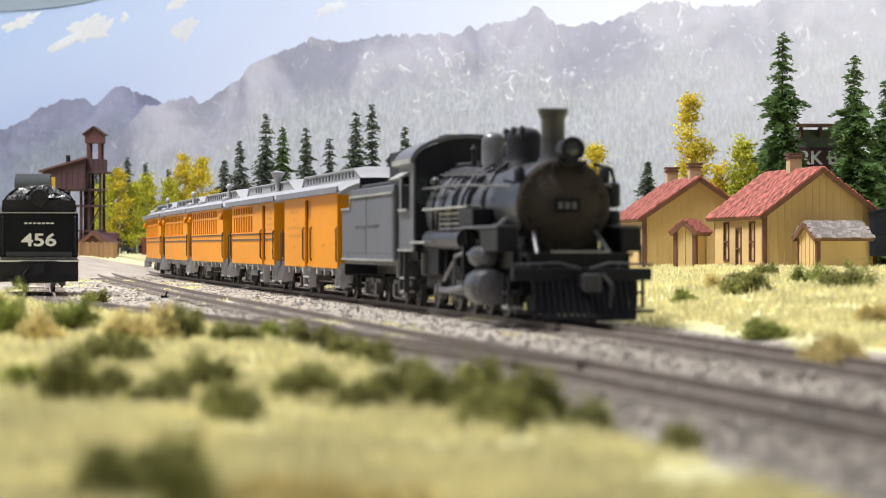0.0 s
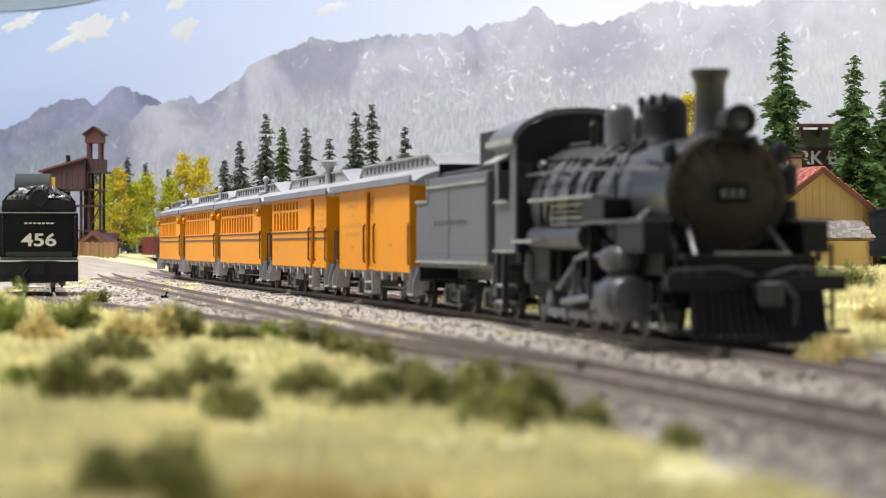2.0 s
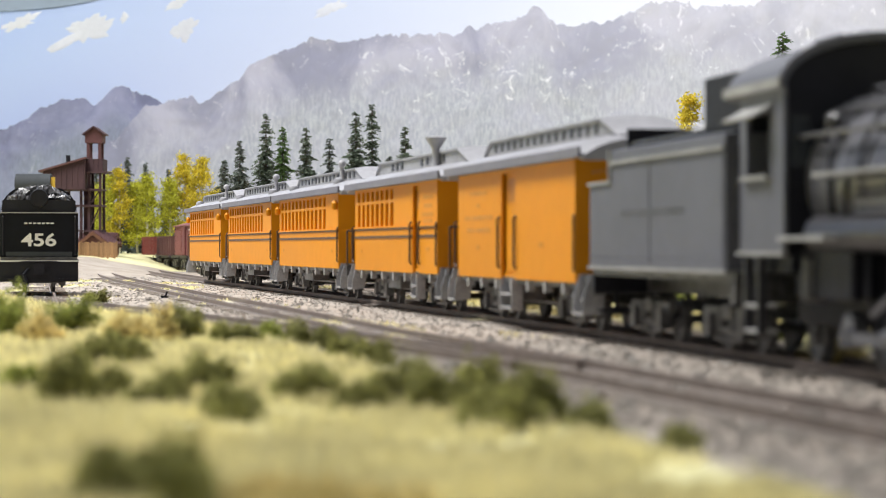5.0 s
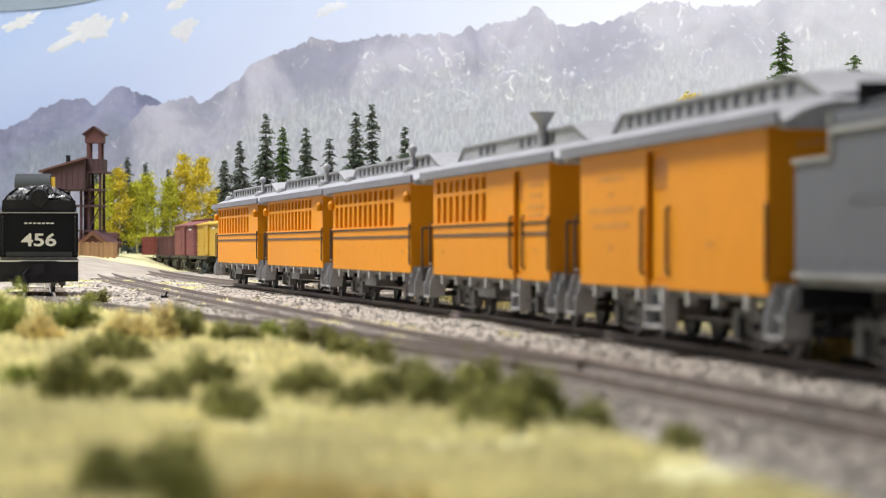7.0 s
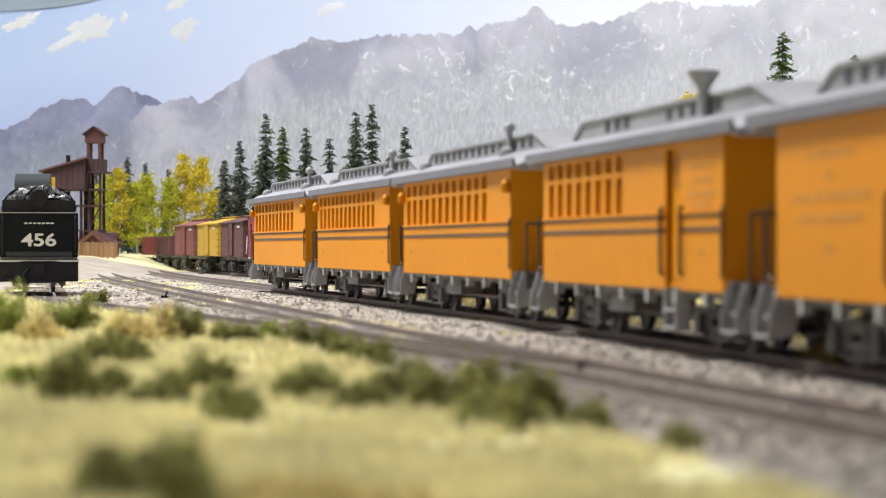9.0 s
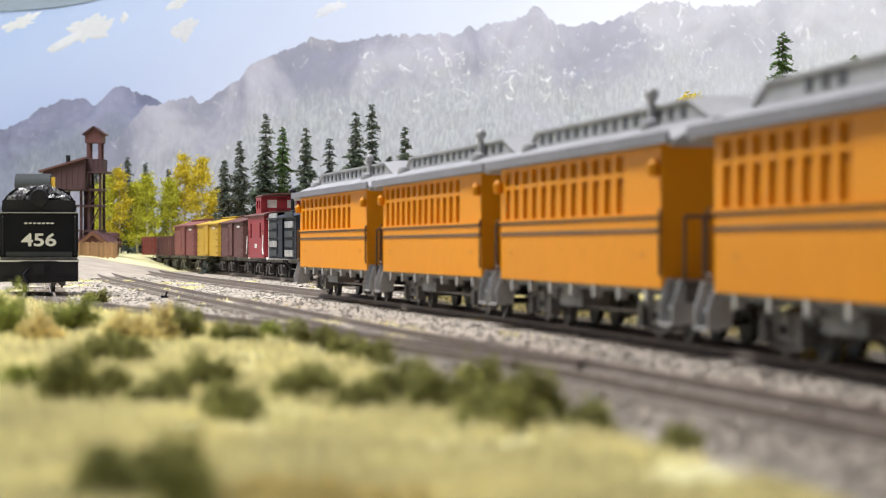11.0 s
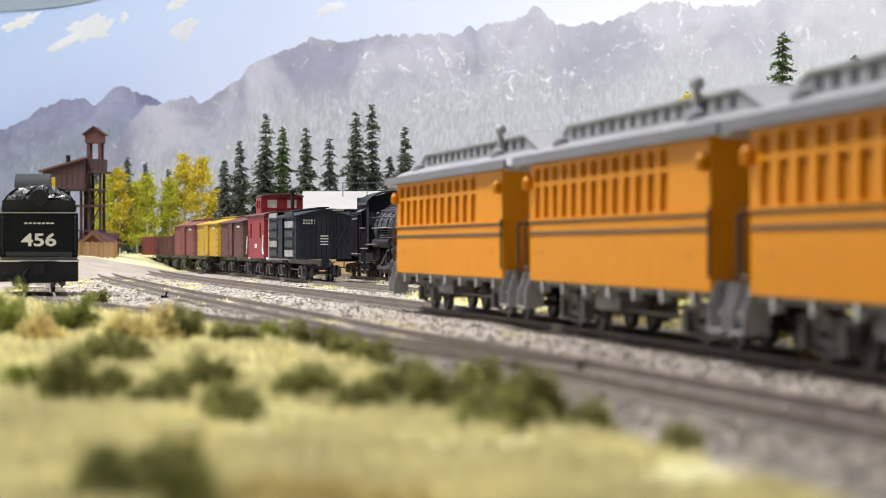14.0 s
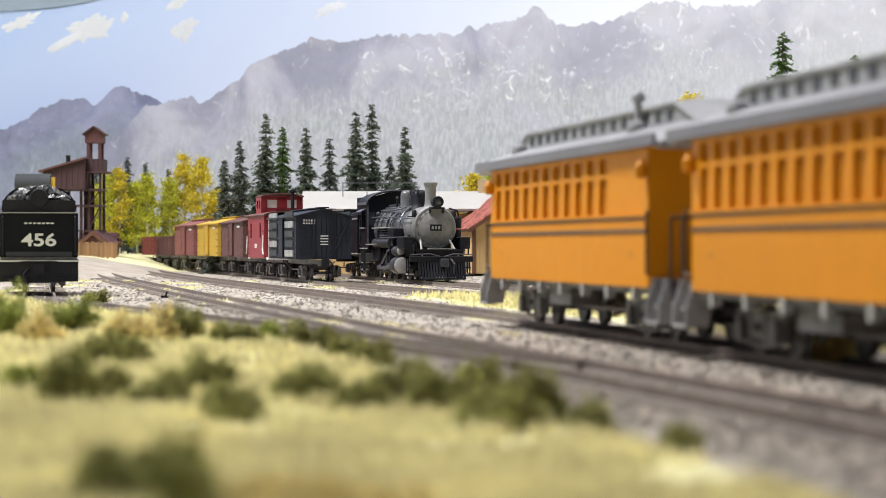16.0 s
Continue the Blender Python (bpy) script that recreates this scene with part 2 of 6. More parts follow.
# ---------------------------------------------------------------- plan of the tracks
def main_x(y):
    """Centre of the main track, which bends gently to the left as it goes away."""
    q = min(max(y, 18.0), 125.0)
    v = (q - 60) / 50
    x = PA0 + PA1 * v + PA2 * v * v + PA3 * v ** 3 + 1.22
    slope = (PA1 + 2 * PA2 * v + 3 * PA3 * v * v) / 50
    return x + slope * (y - q)


PA0, PA1, PA2, PA3 = -2.32, -11.057, -1.078, 0.869
STEP = 0.25
LINE_Y = np.arange(-70, 190, STEP)
LINE_X = np.array([main_x(y) for y in LINE_Y])
LINE_S = np.concatenate([[0], np.cumsum(np.hypot(np.diff(LINE_X), np.diff(LINE_Y)))])


def on_main(s):
    return float(np.interp(s, LINE_S, LINE_X)), float(np.interp(s, LINE_S, LINE_Y))


def s_of_y(y):
    return float(np.interp(y, LINE_Y, LINE_S))


def front_s(t):
    """Place of the last coach's front end along the main track at t seconds; it runs at an even speed."""
    return s_of_y(113.05) - 5.067 * t


def grass_edge(y):
    return float(np.interp(y, [5, 14.6, 20.5, 30.6, 48.6, 57.6, 75, 110], [3.4, 2.7, 1.5, -0.8, -5.5, -9.3, -15.0, -27.0]))


def grassy(x, y):
    """1 on the straw meadow, 0 on the bare yard, with a soft edge."""
    near = (grass_edge(y) - x) / 0.8
    right = (x - main_x(y) - 1.7) / 0.8 if y < 70 else (x - (5.0 + (y - 70) * 0.02)) / 1.0
    far = (y - 139) / 6
    between = 0.46 * max(0, noise.noise((x * 0.55, y * 0.16, 11)) - 0.12) / 0.4 * (1 if 34 < y < 110 else 0)
    return min(1.0, max(0.0, max(near, right, far, between)))


def height(x, y):
    g = grassy(x, y)
    z = -0.148 + 0.03 * noise.noise((x * 0.5, y * 0.35, 0)) * (0.4 + g)
    z += g * 0.10 * (0.6 + noise.noise((x * 0.28, y * 0.22, 3.3)))
    start = float(np.interp(y, [25, 60, 85], [main_x(25) + 1.7, main_x(60) + 3, 5.0]))
    z += 1.0 * min(1, max(0, (-17.2 - x) / 5)) * min(1, max(0, (y - 104) / 38))
    if x > start and y > 25:
        z += 0.62 * min(1, max(0, (x - start) / 6)) * min(1, (y - 25) / 40)
    return z


# ---------------------------------------------------------------- ground and backdrop
def build_ground():
    xs = np.concatenate([np.arange(-75, -30, 1.5), np.arange(-30, 34, 0.4), np.arange(34, 80, 1.5)])
    ys = np.concatenate([np.arange(-60, 8, 4.0), np.arange(8, 60, 0.4), np.arange(60, 150, 0.7), np.arange(150, 236, 3)])
    vs, fs, gr, dirt = [], [], [], []
    for y in ys:
        for x in xs:
            vs.append((x * SC, y * SC, height(x, y) * SC))
            gr.append(grassy(x, y))
            near = min(abs(x - siding_x(y)), abs(x - main_x(y)))
            dirt.append(max(0.0, min(1.0, 1.9 - near * 0.75)) * float(np.interp(y, [30, 62], [1, 0.12])))
    w = len(xs)
    for j in range(len(ys) - 1):
        for i in range(w - 1):
            fs.append((j * w + i, j * w + i + 1, (j + 1) * w + i + 1, (j + 1) * w + i))
    me = bpy.data.meshes.new("ground")
    me.from_pydata(vs, [], fs)
    me.attributes.new("grass", "FLOAT", "POINT").data.foreach_set("value", gr)
    me.attributes.new("cinders", "FLOAT", "POINT").data.foreach_set("value", dirt)
    me.materials.append(GROUND)
    me.shade_smooth()
    return tagged(new("ground", me), "straw-coloured meadow and grey gravel yard of a model railway", "ground", kind="structure")


def sky_material():
    m = bpy.data.materials.new("painted_sky")
    m.use_nodes = True
    n, l = m.node_tree.nodes, m.node_tree.links
    b = n["Principled BSDF"]
    b.inputs["Roughness"].default_value = 0.9
    tc = n.new("ShaderNodeTexCoord")
    sep = n.new("ShaderNodeSeparateXYZ")
    l.new(tc.outputs["Object"], sep.inputs[0])
    ma = n.new("ShaderNodeMath")
    ma.operation = "MULTIPLY_ADD"
    l.new(sep.outputs[2], ma.inputs[0])
    ma.inputs[1].default_value = -1.2
    l.new(sep.outputs[0], ma.inputs[2])
    mr = n.new("ShaderNodeMapRange")
    mr.inputs[1].default_value, mr.inputs[2].default_value = -0.88, -0.16
    l.new(ma.outputs[0], mr.inputs[0])
    mix = n.new("ShaderNodeMix")
    mix.data_type = "RGBA"
    mix.inputs[6].default_value, mix.inputs[7].default_value = (0.42, 0.53, 0.80, 1), (0.86, 0.88, 0.94, 1)
    l.new(mr.outputs[0], mix.inputs[0])
    l.new(mix.outputs[2], b.inputs["Base Color"])
    return m


def build_backdrop():
    g = Geo()
    rings = []
    for k in range(41):
        a = -1.15 + 2.3 * k / 40
        x, y = 150 * math.sin(a), 95 + 155 * math.cos(a)
        rings.append([(x, y, -2), (x, y, 80), (x * 1.01, y + 1, 80), (x * 1.01, y + 1, -2)])
    g.loft(rings)
    sky = part("backdrop", g, sky_material(), smooth=True)
    tagged(sky, "pale blue painted sky backdrop, whiter low down", "backdrop", kind="structure")

    def ridge(name, y0, peaks, rough, seed, material, x0, x1, label):
        """A painted relief of mountains: a broken skyline over shallow, worn folds."""
        xs = np.arange(x0, x1, 0.28)
        rows = 70
        vs, fs, under = [], [], []
        for x in xs:
            top = float(np.interp(x, [p[0] for p in peaks], [p[1] for p in peaks]))
            top += rough * (noise.fractal((x * 0.30, seed, 0), 0.55, 2.1, 7) - 0.8 * abs(noise.noise((x * 0.55, seed, 4))))
            for r in range(rows + 1):
                q = r / rows
                z = -2 + (top + 2) * q
                d = 0.30 * noise.fractal((x * 0.30, z * 0.30, seed + 5), 0.6, 2.1, 8) * (0.3 + 0.7 * q)
                vs.append((x * SC, (y0 + 5 * q - d) * SC, z * SC))
                under.append(top - z)
        k = rows + 1
        for i in range(len(xs) - 1):
            for r in range(rows):
                fs.append((i * k + r, (i + 1) * k + r, (i + 1) * k + r + 1, i * k + r + 1))
        me = bpy.data.meshes.new(name)
        me.from_pydata(vs, [], fs)
        me.attributes.new("under_skyline", "FLOAT", "POINT").data.foreach_set("value", under)
        me.materials.append(material)
        me.shade_smooth()
        return tagged(new(name, me), label, "backdrop", kind="structure")

    def rock(name, crest, crest_dark, timber, timber_dark, pale, band):
        """Bare crags with snow along the crest, hazy timber below, a painted light glow towards the right."""
        m = bpy.data.materials.new(name)
        m.use_nodes = True
        n, l = m.node_tree.nodes, m.node_tree.links
        b = n["Principled BSDF"]
        b.inputs["Roughness"].default_value = 0.95
        b.inputs["Specular IOR Level"].default_value = 0.1
        tc = n.new("ShaderNodeTexCoord")
        sep = n.new("ShaderNodeSeparateXYZ")
        l.new(tc.outputs["Object"], sep.inputs[0])
        un = n.new("ShaderNodeAttribute")
        un.attribute_name = "under_skyline"

        def wave(scale, detail, stretch=(1, 1, 1), rough=0.55, bend=0.0):
            mp = n.new("ShaderNodeMapping")
            mp.inputs["Scale"].default_value = stretch
            l.new(tc.outputs["Object"], mp.inputs[0])
            z = n.new("ShaderNodeTexNoise")
            z.inputs["Scale"].default_value, z.inputs["Detail"].default_value = scale, detail
            z.inputs["Roughness"].default_value, z.inputs["Distortion"].default_value = rough, bend
            l.new(mp.outputs[0], z.inputs["Vector"])
            return z.outputs["Fac"]

        def span(src, a, b_, c=0.0, d=1.0):
            r = n.new("ShaderNodeMapRange")
            r.interpolation_type = "SMOOTHSTEP"
            for i, v in enumerate((a, b_, c, d)):
                r.inputs[i + 1].default_value = v
            l.new(src, r.inputs[0])
            return r.outputs[0]

        def calc(kind, p, q):
            c = n.new("ShaderNodeMath")
            c.operation = kind
            for i, v in enumerate((p, q)):
                if isinstance(v, (int, float)):
                    c.inputs[i].default_value = v
                else:
                    l.new(v, c.inputs[i])
            return c.outputs[0]

        def blend(f, p, q):
            x = n.new("ShaderNodeMix")
            x.data_type = "RGBA"
            l.new(f, x.inputs[0])
            for i, v in ((6, p), (7, q)):
                if isinstance(v, tuple):
                    x.inputs[i].default_value = (*v, 1)
                else:
                    l.new(v, x.inputs[i])
            return x.outputs[2]

        folds = wave(9, 9, (1, 1, 0.7), 0.6, 0.8)
        crags = blend(span(folds, 0.40, 0.62), crest_dark, crest)
        streak = wave(1.0, 4, (330, 330, 75), 0.6)
        woods = blend(span(streak, 0.33, 0.68), timber_dark, timber)
        stands = wave(16, 7, (1, 1, 0.8), 0.6)
        woods = blend(span(stands, 0.42, 0.66, 0.0, 0.45), woods, crest)
        # how far the bare rock reaches down, uneven along the range
        reach = calc("ADD", un.outputs["Fac"], calc("MULTIPLY", calc("SUBTRACT", folds, 0.5), 9.0))
        col = blend(span(reach, band * 0.35, band * 1.3), crags, woods)
        snow = calc("MULTIPLY", span(wave(58, 10, (1, 1, 0.8), 0.7, 1.5), 0.575, 0.70), span(reach, band * 0.9, band * 1.9, 1.0, 0.0))
        gully = calc("MULTIPLY", span(wave(60, 8, (1, 1, 0.35), 0.7, 1.2), 0.62, 0.70), span(reach, band * 1.5, band * 2.6, 0.8, 0.0))
        col = blend(calc("MULTIPLY", calc("MAXIMUM", snow, gully), span(sep.outputs[0], -0.40, 0.25, 0.22, 0.75)), col, (0.84, 0.84, 0.87))
        # bright light at the upper right, blended into the colour as a paler tone
        col = blend(span(calc("ADD", sep.outputs[0], calc("MULTIPLY", sep.outputs[2], 1.4)), 0.25, 1.0, 0.0, 0.42), col, pale)
        l.new(col, b.inputs["Base Color"])
        return m

    violet = rock("hazy_violet_rock", (0.27, 0.28, 0.40), (0.17, 0.18, 0.27), (0.27, 0.30, 0.36), (0.21, 0.235, 0.27), (0.6, 0.6, 0.66), 5.0)
    grey = rock("hazy_grey_timber", (0.35, 0.35, 0.43), (0.225, 0.23, 0.305), (0.37, 0.385, 0.43), (0.265, 0.28, 0.325), (0.62, 0.62, 0.68), 6.5)
    ridge("mountain_ridge", 232, [(-80, 6), (-62, 8), (-47, 13.6), (-40.5, 17.2), (-37, 16.6), (-33.4, 18.7), (-29.5, 16.4), (-26, 14), (-12, 9)], 0.6, 1.7,
          violet, -80, -12, "violet blue far mountain ridge with bare rock")
    ridge("mountain_range", 226, [(-60, 1), (-46, 4), (-36, 11), (-30.5, 16.2), (-24, 17.3), (-21.5, 18.2), (-19.3, 20.6), (-15.4, 22.0), (-11.9, 23.3), (-8.6, 22.6), (-4.9, 23.8), (-1.5, 23.0),
                                  (4.4, 24.6), (6.8, 24.4), (9.4, 26.0), (14.8, 23.9), (20.8, 26.7), (24.3, 26.8), (28, 25.9), (36, 27.4), (46, 28.4), (85, 30)], 0.8, 8.2,
          grey, -60, 85, "pale grey mountain range with timbered slopes and snow patches")


def sky_y(x):
    """Distance of the curved backdrop at x."""
    return 95 + 155 * math.sqrt(1 - (x / 150) ** 2)


def cloud(x, z, w, h, seed):
    """A low relief with an uneven outline, leaning up to the right."""
    g = Geo()
    n = 72
    rings = []
    for k, (f, d) in enumerate(((1.0, 0.0), (0.96, -0.05), (0.7, -0.09), (0.4, -0.11))):
        ring = []
        for i in range(n):
            a = 2 * math.pi * i / n
            r = f * (1 + 0.55 * noise.fractal((math.cos(a) * 1.3, math.sin(a) * 1.3, seed), 0.7, 2.1, 5))
            px, pz = r * math.cos(a) * w / 2, r * math.sin(a) * h / 2
            ring.append((x + px, sky_y(x + px) + d, z + pz + 0.42 * px))
        rings.append(ring)
    g.loft(rings)
    ob = part("cloud", g, CLOUD, smooth=True)
    return tagged(ob, "small white painted cloud on the sky backdrop", "backdrop", kind="structure")


# ---------------------------------------------------------------- tracks
def track(name, fx, y0, y1, label, z=0.0):
    """A narrow-gauge track along x = fx(y): two rails and its ties."""
    ys = np.arange(y0, y1 + 0.01, 1.0)
    root = thing(name, label, "railway track", kind="structure")
    cut = []
    for y in ys:
        d = Vector((fx(y + 0.5) - fx(y - 0.5), 1.0)).normalized()
        cut.append((fx(y), y, d))
    for side in (-0.457, 0.457):
        g = Geo()
        rings = []
        for x, y, d in cut:
            nx, ny = d.y, -d.x
            ring = []
            for o, h in ((-0.07, -0.13), (-0.02, -0.11), (-0.035, 0), (0.035, 0), (0.02, -0.11), (0.07, -0.13)):
                ring.append((x + nx * (side + o), y + ny * (side + o), z + h))
            rings.append(ring)
        g.loft(rings)
        part("rail", g, RAIL, root)
    g = Geo().box(0, 0, -0.075, 1.9, 0.2, 0.15)
    first = None
    s, total = 0.0, 0
    y = y0
    rnd = random.Random(name)
    while y < y1 and total < 300:
        d = Vector((fx(y + 0.5) - fx(y - 0.5), 1.0)).normalized()
        m = pose(fx(y) * SC, y * SC, (z - 0.135 + rnd.uniform(-0.012, 0.012)) * SC, 0, 0, math.degrees(math.atan2(-d.x, d.y)) + rnd.uniform(-2, 2))
        if first is None:
            first = part("tie", g, TIE, root)
            ob = first
        else:
            ob = new("tie", first.data)
            ob.parent = root
        ob.matrix_basis = m
        y += 0.56 * d.y
        total += 1
    return root


def siding_x(y):
    """The siding in front of the main track."""
    return main_x(y) - float(np.interp(y, [10, 18, 24, 40, 70, 120], [2.4, 2.9, 3.4, 4.3, 4.4, 3.6]))


def spur_x(y):
    return siding_x(y) - 0.045 * max(0, y - 27) ** 1.32


def yard_x(y):
    """The yard track with the standing cars."""
    return -5.1 - 0.205 * (y - 96) - 0.0007 * max(0, y - 106) ** 2 + 0.0015 * max(0, 96 - y) ** 2


def loco_x(y):
    """The track of the standing locomotive."""
    return -0.3 - 0.22 * (y - 95) + 0.001 * max(0, 95 - y) ** 2 * 0.2


def tender_x(y):
    return -13.0 - 0.182 * (y - 72)


# ---------------------------------------------------------------- rolling stock
WHEELS = {}


def wheelset(parent, x, r=0.33, axle="wheelset"):
    """An axle that carries its two wheels."""
    ob = part(axle, Geo().cyl((0, -0.6, 0), (0, 0.6, 0), 0.05, seg=8), TRUCK, parent)
    for s in (-1, 1):
        if (r, s) not in WHEELS:
            prof = [(r * 1.09, 0.40), (r * 1.09, 0.43), (r, 0.44), (r, 0.52), (r * 0.86, 0.525), (r * 0.82, 0.50), (r * 0.4, 0.49), (r * 0.34, 0.55), (0.02, 0.56)]
            w = part("wheel", Geo().lathe((0, 0, 0), [(q, s * h) for q, h in prof], axis="y", seg=20), TRUCK, ob, smooth=True)
            WHEELS[(r, s)] = w.data
        else:
            w = new("wheel", WHEELS[(r, s)])
            w.parent = ob
    ob.matrix_basis = at(x, 0, r)
    ob["radius"] = r
    return ob


def truck(parent, x, wb=1.5, r=0.33):
    """A four-wheel truck with side frames, springs and journals; returns its wheelsets."""
    g = Geo()
    for s in (-1, 1):
        g.box(x, s * 0.72, 0.55, wb + 0.7, 0.1, 0.14)
        g.box(x, s * 0.74, 0.30, wb * 0.55, 0.08, 0.10)
        for k in (-1, 1):
            g.box(x + k * wb / 2, s * 0.75, 0.36, 0.26, 0.2, 0.32)
            g.cyl((x + k * wb * 0.2, s * 0.74, 0.30), (x + k * wb * 0.2, s * 0.74, 0.58), 0.09, seg=10)
            g.rod([(x + k * wb / 2, s * 0.74, 0.22), (x + k * wb * 0.25, s * 0.74, 0.16), (x, s * 0.74, 0.16)], 0.035)
            g.box(x + k * (wb / 2 + 0.42), s * 0.5, 0.4, 0.07, 0.12, 0.3)
    g.box(x, 0, 0.55, 0.4, 1.6, 0.2)
    part("truck_frame", g, TRUCK, parent)
    return [wheelset(parent, x + k * wb / 2, r) for k in (-1, 1)]


def wall_with_openings(g, L, y, t, z0, z1, spans):
    """A car side as panels round openings given as (x0, x1, z0, z1), sorted along x."""
    x = -L / 2
    groups = {}
    for a, b, c, d in spans:
        groups.setdefault((a, b), []).append((c, d))
    for (a, b), zs in sorted(groups.items()):
        if a > x:
            g.box((x + a) / 2, y, (z0 + z1) / 2, a - x, t, z1 - z0)
        z = z0
        for c, d in sorted(zs):
            if c > z:
                g.box((a + b) / 2, y, (z + c) / 2, b - a, t, c - z)
            z = d
        if z1 > z:
            g.box((a + b) / 2, y, (z + z1) / 2, b - a, t, z1 - z)
        x = b
    if x < L / 2:
        g.box((x + L / 2) / 2, y, (z0 + z1) / 2, L / 2 - x, t, z1 - z0)


SILL, TOPZ = 0.85, 3.0


def car_roof(root, L, over, clere_gaps):
    """Clerestory roof: curved decks, pale ends drawn down, small deck lights on both sides."""
    end = L / 2 + over
    g = Geo()

    def ring(x, drop, w):
        pts = [(-1.34 * w, 3.0), (-1.34 * w, 3.10), (-1.1 * w, 3.235), (-0.86 * w, 3.32), (-0.62 * w, 3.37),
               (0.62 * w, 3.37), (0.86 * w, 3.32), (1.1 * w, 3.235), (1.34 * w, 3.10), (1.34 * w, 3.0)]
        return [(x, y, z - drop) for y, z in pts]
    g.loft([ring(-end, 0.10, 0.97), ring(-end + 0.5, 0.02, 1), ring(-L / 2, 0, 1), ring(L / 2, 0, 1), ring(end - 0.5, 0.02, 1), ring(end, 0.10, 0.97)])
    deck = part("roof", g, ROOF, root, bev=0.02, smooth=True)
    g = Geo()
    for s in (-1, 1):
        g.box(0, s * 1.36, 3.05, 2 * end - 0.1, 0.05, 0.17)
        g.box(0, s * 1.25, 2.985, L, 0.05, 0.05)
    part("roof_edge", g, ROOF_EDGE, root)
    c = L / 2 - 0.55
    g = Geo()

    def cr(x, w, top):
        return [(x, -0.60 * w, 3.33), (x, -0.60 * w, top - 0.10), (x, -0.66 * w, top - 0.09), (x, -0.66 * w, top - 0.05), (x, -0.3 * w, top),
                (x, 0.3 * w, top), (x, 0.66 * w, top - 0.05), (x, 0.66 * w, top - 0.09), (x, 0.60 * w, top - 0.10), (x, 0.60 * w, 3.33)]
    g.loft([cr(-c - 1.0, 0.9, 3.40), cr(-c - 0.45, 0.97, 3.60), cr(-c, 1, 3.74), cr(c, 1, 3.74), cr(c + 0.45, 0.97, 3.60), cr(c + 1.0, 0.9, 3.40)])
    part("clerestory", g, ROOF, deck, smooth=True)
    n = 15
    first = None
    for i in range(n):
        x = -c + 0.35 + (2 * c - 0.7) * i / (n - 1)
        if i in clere_gaps:
            continue
        for s in (-1, 1):
            if first is None:
                first = part("deck_light", Geo().box(0, 0, 0, 0.26, 0.04, 0.17), CLERE, deck)
                ob = first
            else:
                ob = new("deck_light", first.data)
                ob.parent = deck
            ob.matrix_basis = at(x, s * 0.60, 3.52)
    return deck


def smoke_jack(root, x, y, tall, funnel):
    """A stove chimney: with a round cap, or with a funnel under a flat cover."""
    if funnel:
        prof = [(0.16, 0), (0.10, 0.1), (0.09, tall - 0.22), (0.24, tall), (0.25, tall + 0.04), (0.1, tall + 0.08)]
    else:
        prof = [(0.11, 0), (0.07, 0.08), (0.06, tall - 0.06), (0.11, tall - 0.02), (0.12, tall + 0.05), (0.09, tall + 0.11), (0.03, tall + 0.15)]
    part("smoke_jack", Geo().lathe((x, y, 3.28), prof, seg=14), ROOF, root, smooth=True)


def platform_end(root, L, sgn):
    """Open platform with steps, railing and end beam."""
    x0 = sgn * L / 2
    g = Geo()
    g.box(x0 + sgn * 0.45, 0, 0.90, 0.9, 2.2, 0.12)
    g.box(x0 + sgn * 0.88, 0, 0.80, 0.12, 2.3, 0.26)
    g.box(x0 + sgn * 1.0, 0, 0.72, 0.35, 0.2, 0.2)
    part("platform", g, TRUCK, root)
    for s in (-1, 1):
        g = Geo()
        for k, z in enumerate((0.34, 0.58, 0.82)):
            g.box(x0 + sgn * 0.42, s * (1.20 - 0.13 * k), z, 0.66, 0.2, 0.05)
        for e in (0.1, 0.76):
            g.add([(x0 + sgn * (e + d), s * y, z) for d in (-0.02, 0.02) for y, z in ((1.29, 0.34), (1.29, 0.60), (1.16, 1.0), (0.85, 1.0), (0.95, 0.34))],
                  [(0, 1, 2, 3, 4), (9, 8, 7, 6, 5)] + [(i, 5 + i, 5 + (i + 1) % 5, (i + 1) % 5) for i in range(5)])
        part("steps", g, STEEL_CLEAR, root, "grey steps")
        g = Geo()
        g.rod([(x0 + sgn * 0.85, s * 0.45, 0.95), (x0 + sgn * 0.85, s * 0.45, 1.9), (x0 + sgn * 0.85, s * 1.12, 1.9), (x0 + sgn * 0.85, s * 1.12, 0.95)], 0.03)
        g.rod([(x0 + sgn * 0.85, s * 0.78, 0.95), (x0 + sgn * 0.85, s * 0.78, 1.9)], 0.02)
        g.rod([(x0 + sgn * 0.03, s * 1.25, 1.05), (x0 + sgn * 0.12, s * 1.28, 1.1), (x0 + sgn * 0.12, s * 1.28, 1.95), (x0 + sgn * 0.03, s * 1.25, 2.0)], 0.025)
        part("railing", g, BELT, root, "dark iron railing")
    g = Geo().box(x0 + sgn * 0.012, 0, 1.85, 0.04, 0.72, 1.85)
    part("door", g, ORANGE_SHADED, root)


